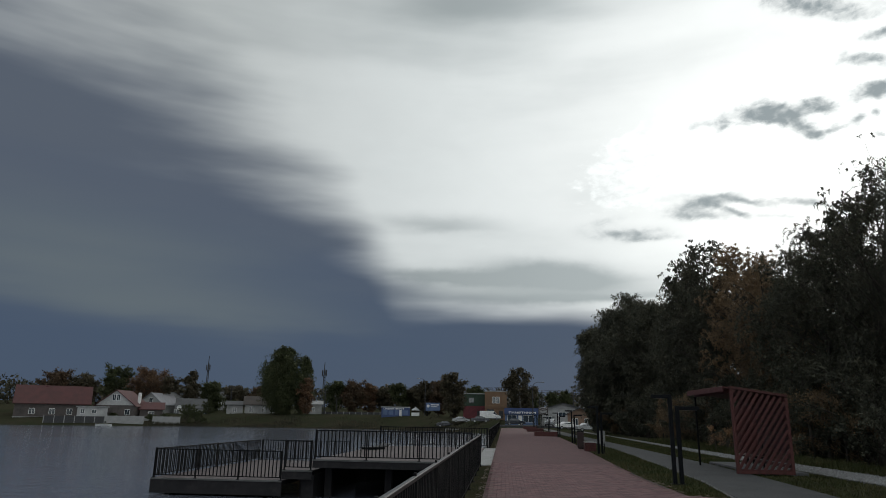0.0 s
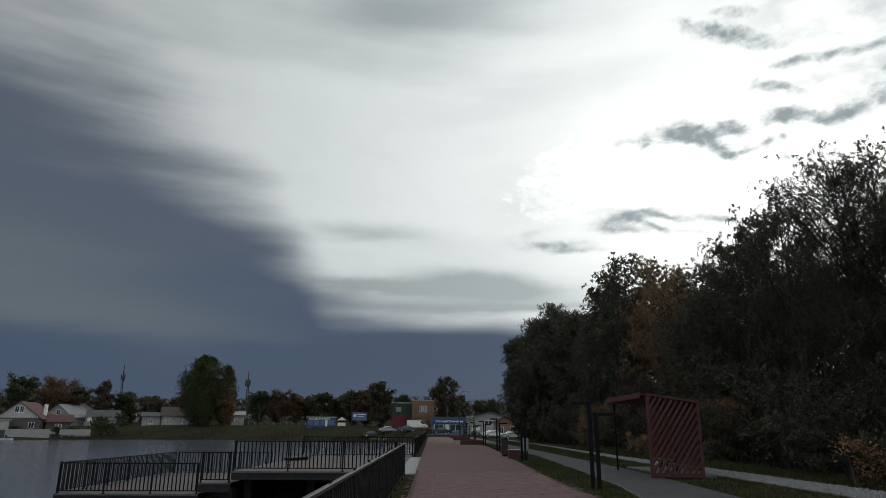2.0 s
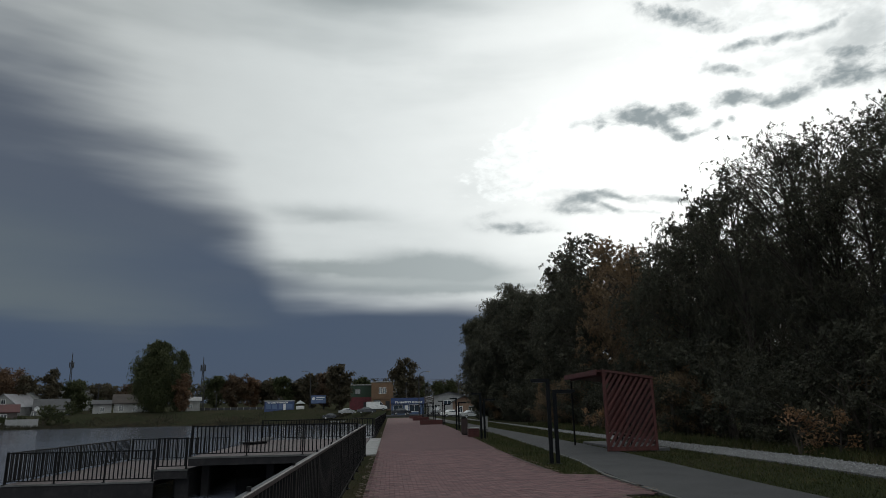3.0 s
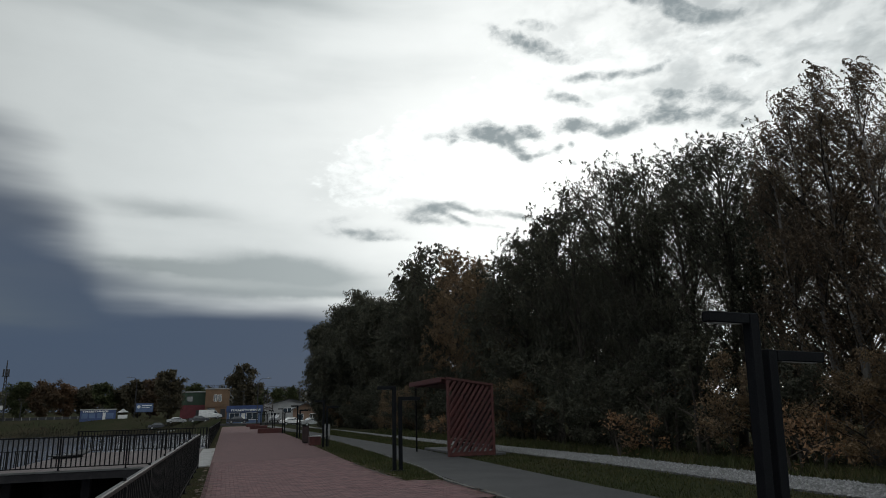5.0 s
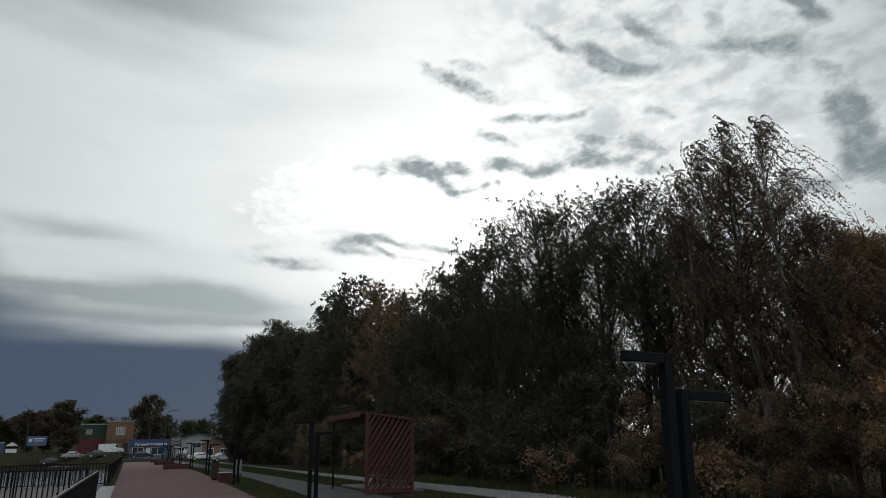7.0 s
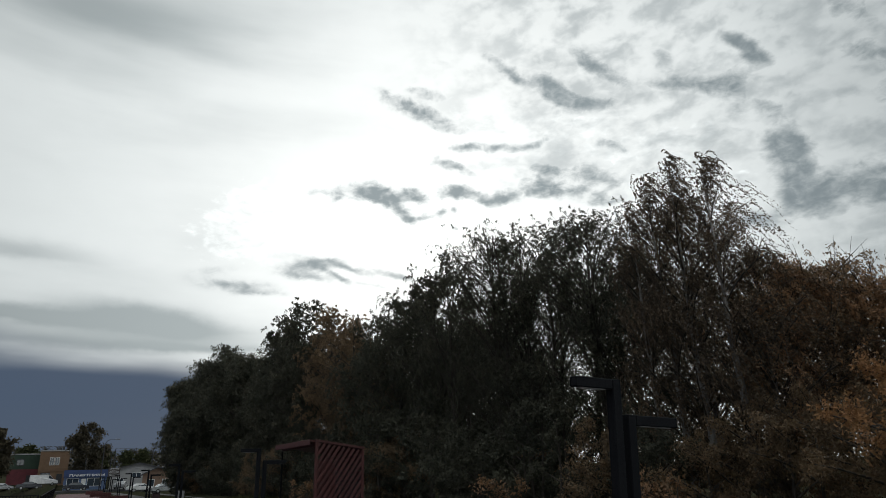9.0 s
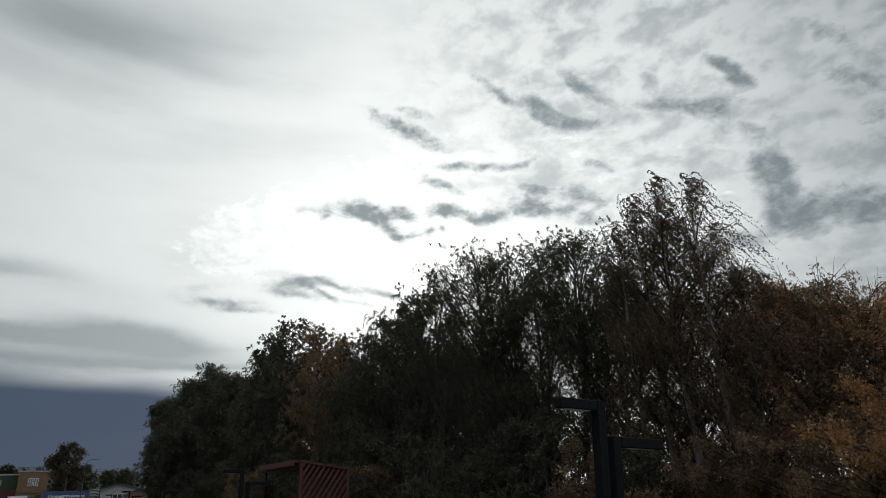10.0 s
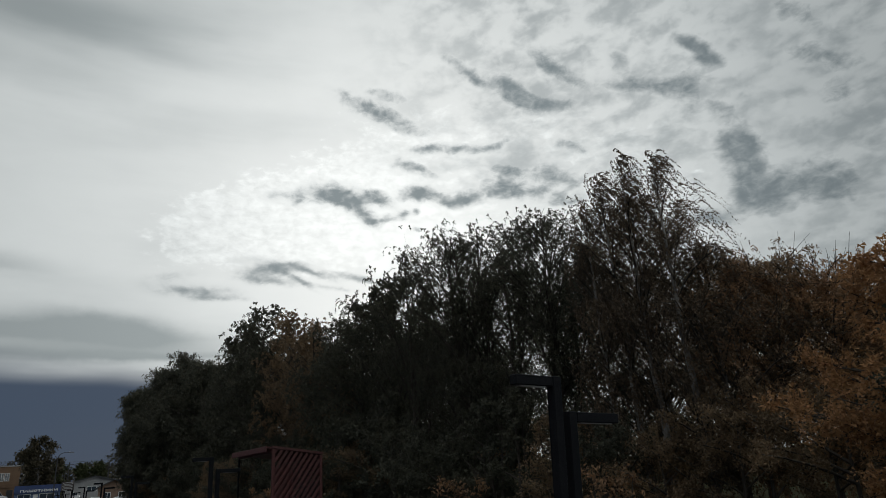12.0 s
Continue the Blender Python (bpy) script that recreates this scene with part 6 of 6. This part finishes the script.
# ---------------------------------------------------------------- parked vehicles
def car(x, y, turn, paint, label, van=False):
    z = 0.46 if 140.5 < y < 152 else ground_z(x, y)
    c = thing("van" if van else "car", label, "van" if van else "car", x, y, z, turn, "parked vehicles")
    L, W = (4.9, 1.9) if van else (4.3, 1.75)
    if van:
        prof = [(-2.45, 0.45), (-2.45, 2.0), (-2.35, 2.1), (0.7, 2.1), (1.0, 2.0), (1.65, 1.25), (2.3, 1.05), (2.45, 0.8), (2.45, 0.45)]
        cab_ = [(0.72, 1.2), (0.78, 1.98), (1.0, 1.93), (1.55, 1.28)]
    else:
        prof = [(-2.15, 0.4), (-2.15, 0.85), (-2.0, 0.98), (-1.3, 1.02), (-0.85, 1.36), (-0.6, 1.44), (0.35, 1.44), (0.6, 1.38), (1.1, 0.98), (1.95, 0.84), (2.15, 0.65), (2.15, 0.4)]
        cab_ = [(-1.15, 1.0), (-0.78, 1.33), (0.5, 1.36), (0.95, 1.0)]
    g = Geo()
    n = len(prof)
    rows = []
    for w, k in ((-1.0, 1.0), (1.0, 1.0)):
        for px, pz in prof:
            inset = 0.82 if pz > 1.1 else 1.0
            g.v.append((px, w * W / 2 * inset, pz))
    g.f = [tuple(range(n)), tuple(range(2 * n - 1, n - 1, -1))] + [((i + 1) % n, i, n + i, n + (i + 1) % n) for i in range(n)]
    body = part("body", g, paint, c, "", False)
    for s in (-1, 1):
        gg = Geo()
        for px, pz in cab_:
            t = (0.5 if pz < 1.1 else 0.5 * 0.82) if not van else 0.41 if pz > 1.1 else 0.5
            gg.v.append((px, s * (W * t + 0.012), pz))
        gg.v += [(a, b - s * 0.02, d) for a, b, d in gg.v[:4]]
        gg.f = [(0, 1, 2, 3), (7, 6, 5, 4), (0, 4, 5, 1), (1, 5, 6, 2), (2, 6, 7, 3), (3, 7, 4, 0)]
        part("side_glass", gg, M_GLASS, c)
    part("lamp_front", Geo().box(L / 2 - 0.06, L / 2 + 0.012, -W / 2 + 0.1, -W / 2 + 0.45, 0.6, 0.75, 0.01), M_WHITE, c)
    part("lamp_front", Geo().box(L / 2 - 0.06, L / 2 + 0.012, W / 2 - 0.45, W / 2 - 0.1, 0.6, 0.75, 0.01), M_WHITE, c)
    part("bumper", Geo().box(-L / 2 - 0.05, L / 2 + 0.05, -W / 2 + 0.05, W / 2 - 0.05, 0.28, 0.45, 0.03), M_FRAME, c)
    for px in (-L * 0.30, L * 0.31):
        for s in (-1, 1):
            wh = part("wheel", Geo().tube([(px, s * (W / 2 - 0.2), 0.32), (px, s * (W / 2 + 0.01), 0.32)], [0.32, 0.32], 14), M_TYRE, c)
            part("rim", Geo().tube([(px, s * (W / 2 + 0.011), 0.32), (px, s * (W / 2 + 0.022), 0.32)], [0.19, 0.17], 10), M_SILVER, wh)
    return c


car(-10.6, 164.7, 8, M_SILVER, "silver saloon car parked by the kiosks")
car(-3.3, 160.0, 6, M_WHITE, "white delivery van parked by the shops", True)
car(-14.6, 166.5, 8, M_CARDARK, "dark car parked by the kiosks")
car(-5.6, 157.5, 4, M_CARDARK, "dark car parked before the van")
car(2.4, 147.0, 3, M_CARDARK, "dark blue estate car at the promenade's end")
car(9.8, 143.5, 75, M_SILVER, "silver car beyond the lamps")
car(14.4, 118.0, 12, M_SILVER, "silver car beside the wood")
car(12.2, 133.0, 12, M_WHITE, "white car by the tan house")
# low log barrier by the car park
for k in range(4):
    b = thing("barrier_rail", "low pale barrier rail at the car park's edge", "barrier", -13.0 + 2.6 * k, 158.5, ground_z(-12, 158.5), 0, "car park barriers")
    part("beam", Geo().box(-1.1, 1.1, -0.07, 0.07, 0.5, 0.66, 0.02), M_CONCRETE, b)
    for px in (-0.8, 0.8):
        part("post", Geo().box(px - 0.07, px + 0.07, -0.06, 0.06, -0.2, 0.498), M_CONCRETE, b)


# ---------------------------------------------------------------- grass, gravel and laid bricks
def grass(name, label, areas, seed):
    """Blades on strips (left, right, y0, y1, count, height)."""
    r = np.random.RandomState(seed)
    out = []
    for lf, rf, y0, y1, n, hgt in areas:
        y = y0 + (y1 - y0) * r.uniform(0, 1, n) ** 1.3
        a, b = np.array([lf(v) for v in y]), np.array([rf(v) for v in y])
        x = a + (b - a) * r.uniform(0, 1, n)
        h = hgt * r.uniform(0.4, 1.2, n) * (1 + y / 60)
        w = 0.006 * (1 + y / 14)
        t = r.uniform(0, 2 * math.pi, n)
        lx, ly = r.normal(0, 0.45, n) * h, r.normal(0, 0.45, n) * h
        z = np.full(n, -0.06)
        p0 = np.stack([x - np.cos(t) * w, y - np.sin(t) * w, z], 1)
        p1 = np.stack([x + np.cos(t) * w, y + np.sin(t) * w, z], 1)
        p2 = np.stack([x + lx, y + ly, z + h], 1)
        out.append(np.stack([p0, p1, p2], 1).reshape(-1, 3))
    ob = part(name, fast_mesh(name, np.concatenate(out), 3, M_GRASS), M_GRASS)
    tagged(ob, label, "grass", "", "stuff")


grass("grass", "short autumn grass between the paths and gravel", [
    (lambda y: right_edge(y) + 0.03, lambda y: asphalt_left(y) - 0.1, 16.4, 70, 16000, 0.07),
    (lambda y: 4.3, lambda y: 5.0, 9.0, 12.3, 3000, 0.05),
    (lambda y: asphalt_right(y) + 0.02, lambda y: gravel_left(y) - 0.02, 6, 80, 34000, 0.06),
    (lambda y: gravel_right(y) + 0.0, lambda y: gravel_right(y) + 2.2, 6, 60, 12000, 0.22),
    (lambda y: PATH_L - 0.38, lambda y: PATH_L - 0.1, 8, 21, 900, 0.06)], 11)


def reeds():
    """Uneven reeds and rank grass along the far shore."""
    r = np.random.RandomState(21)
    n = 9000
    x = r.uniform(-92, -2, n)
    y = np.array([shore_y(v) for v in x]) + np.abs(r.normal(0, 5.0, n)) - 0.6
    clump = np.array([noise.noise(Vector((a * 0.13, b * 0.1, 0))) for a, b in zip(x, y)])
    h = np.clip(0.25 + 0.9 * clump + r.uniform(0, 0.35, n), 0.12, 1.3)
    z = np.array([ground_z(a, b) for a, b in zip(x, y)]) - 0.1
    w = r.uniform(0.05, 0.16, n)
    lean_ = r.normal(0, 0.25, (n, 2)) * h[:, None]
    p = np.stack([np.stack([x - w, y, z], 1), np.stack([x + w, y, z], 1), np.stack([x + lean_[:, 0], y + lean_[:, 1], z + h], 1)], 1)
    ob = part("reeds", fast_mesh("reeds", p.reshape(-1, 3), 3, M_WOODS), M_WOODS)
    tagged(ob, "brown-green reeds and rank grass on the far bank", "reeds", "", "stuff")


reeds()


def gravel():
    r = np.random.RandomState(5)
    n = 9000
    y = 9 + 40 * r.uniform(0, 1, n) ** 1.2
    u = r.uniform(0, 1, n)
    x = np.array([gravel_left(v) for v in y]) * (1 - u) + np.array([gravel_right(v) for v in y]) * u + r.normal(0, 0.06, n)
    s = r.uniform(0.018, 0.045, n)
    base = np.array([(1, 0, 0), (0, 1, 0), (-1, 0, 0), (0, -1, 0), (0, 0, 1)], float)
    v = base[None] * s[:, None, None] * r.uniform(0.6, 1.3, (n, 5, 1)) + np.stack([x, y, np.full(n, -0.018)], 1)[:, None]
    tri = np.array([(0, 1, 4), (1, 2, 4), (2, 3, 4), (3, 0, 4)])
    me = bpy.data.meshes.new("gravel_stones")
    f = (tri[None] + 5 * np.arange(n)[:, None, None]).reshape(-1, 3)
    me.from_pydata(v.reshape(-1, 3).tolist(), [], f.tolist())
    me.materials.append(M_GRAVEL)
    tagged(part("gravel_stones", me, None), "loose pale crushed stones", "gravel", "", "stuff")


gravel()


def fallen_leaves():
    """Brown leaves blown against the edges of the paving."""
    r = np.random.RandomState(31)
    n = 1100
    y = 9 + 40 * r.uniform(0, 1, n) ** 1.4
    side = r.uniform(0, 1, n) < 0.45
    x = np.where(side, PATH_L - 0.15 + np.abs(r.normal(0, 0.22, n)), np.array([right_edge(v) for v in y]) + 0.15 - np.abs(r.normal(0, 0.35, n)))
    t = r.uniform(0, 2 * math.pi, n)
    s = r.uniform(0.025, 0.06, n)
    z = 0.006 + r.uniform(0, 0.02, n)
    p = np.stack([np.stack([x + s * np.cos(t + k), y + s * np.sin(t + k), z + 0.012 * math.sin(2 * k) * r.uniform(0, 1, n)], 1) for k in (0, 1.3, 3.1, 4.6)], 1)
    ob = part("fallen_leaves", fast_mesh("fallen_leaves", p.reshape(-1, 3), 4, M_LITTER), M_LITTER)
    tagged(ob, "scattered brown fallen leaves along the paving edges", "leaves", "", "stuff")


fallen_leaves()


def bricks():
    """Rows of bricks across the path: 300 near ones as single pieces, the rest joined."""
    r = np.random.RandomState(3)
    me = Geo().box(-0.0965, 0.0965, -0.0465, 0.0465, -0.03, 0.0, 0.004).mesh("brick", M_BRICK)
    flat = Geo()
    row, single, rest = 0, 0, []
    y = BRICKS_Y0 + 0.05
    while y < BRICKS_Y1 - 0.04:
        x = PATH_L + 0.1 + (0.1 if row % 2 else 0.0)
        while x < right_edge(y) - 0.09:
            z = r.normal(0, 0.0012)
            if 14.6 < y and single < 300:
                part("brick", me, None, pavement, at=pose(x, y, z, r.normal(0, 0.25), r.normal(0, 0.25), r.normal(0, 0.5)))
                single += 1
            else:
                rest.append((x, y, z))
            x += 0.2
        y += 0.1
        row += 1
    p = np.array(rest)
    n = len(p)
    c = np.array([(-0.0965, -0.0465, -0.02), (0.0965, -0.0465, -0.02), (0.0965, 0.0465, -0.02), (-0.0965, 0.0465, -0.02),
                  (-0.0965, -0.0465, -0.003), (0.0965, -0.0465, -0.003), (0.0965, 0.0465, -0.003), (-0.0965, 0.0465, -0.003),
                  (-0.0925, -0.0425, 0.0), (0.0925, -0.0425, 0.0), (0.0925, 0.0425, 0.0), (-0.0925, 0.0425, 0.0)])
    quads = np.array([(8, 9, 10, 11)] + [(a, (a + 1) % 4, 4 + (a + 1) % 4, 4 + a) for a in range(4)] + [(4 + a, 4 + (a + 1) % 4, 8 + (a + 1) % 4, 8 + a) for a in range(4)])
    v = (c[None] + p[:, None]).reshape(-1, 3)
    f = (quads[None] + 12 * np.arange(n)[:, None, None]).reshape(-1, 4)
    m2 = bpy.data.meshes.new("brick_rows")
    m2.from_pydata(v.tolist(), [], f.tolist())
    m2.materials.append(M_BRICK)
    ob = part("brick_rows", m2, None, pavement)
    tagged(ob, "rows of red paving bricks", "", "", "stuff")


bricks()
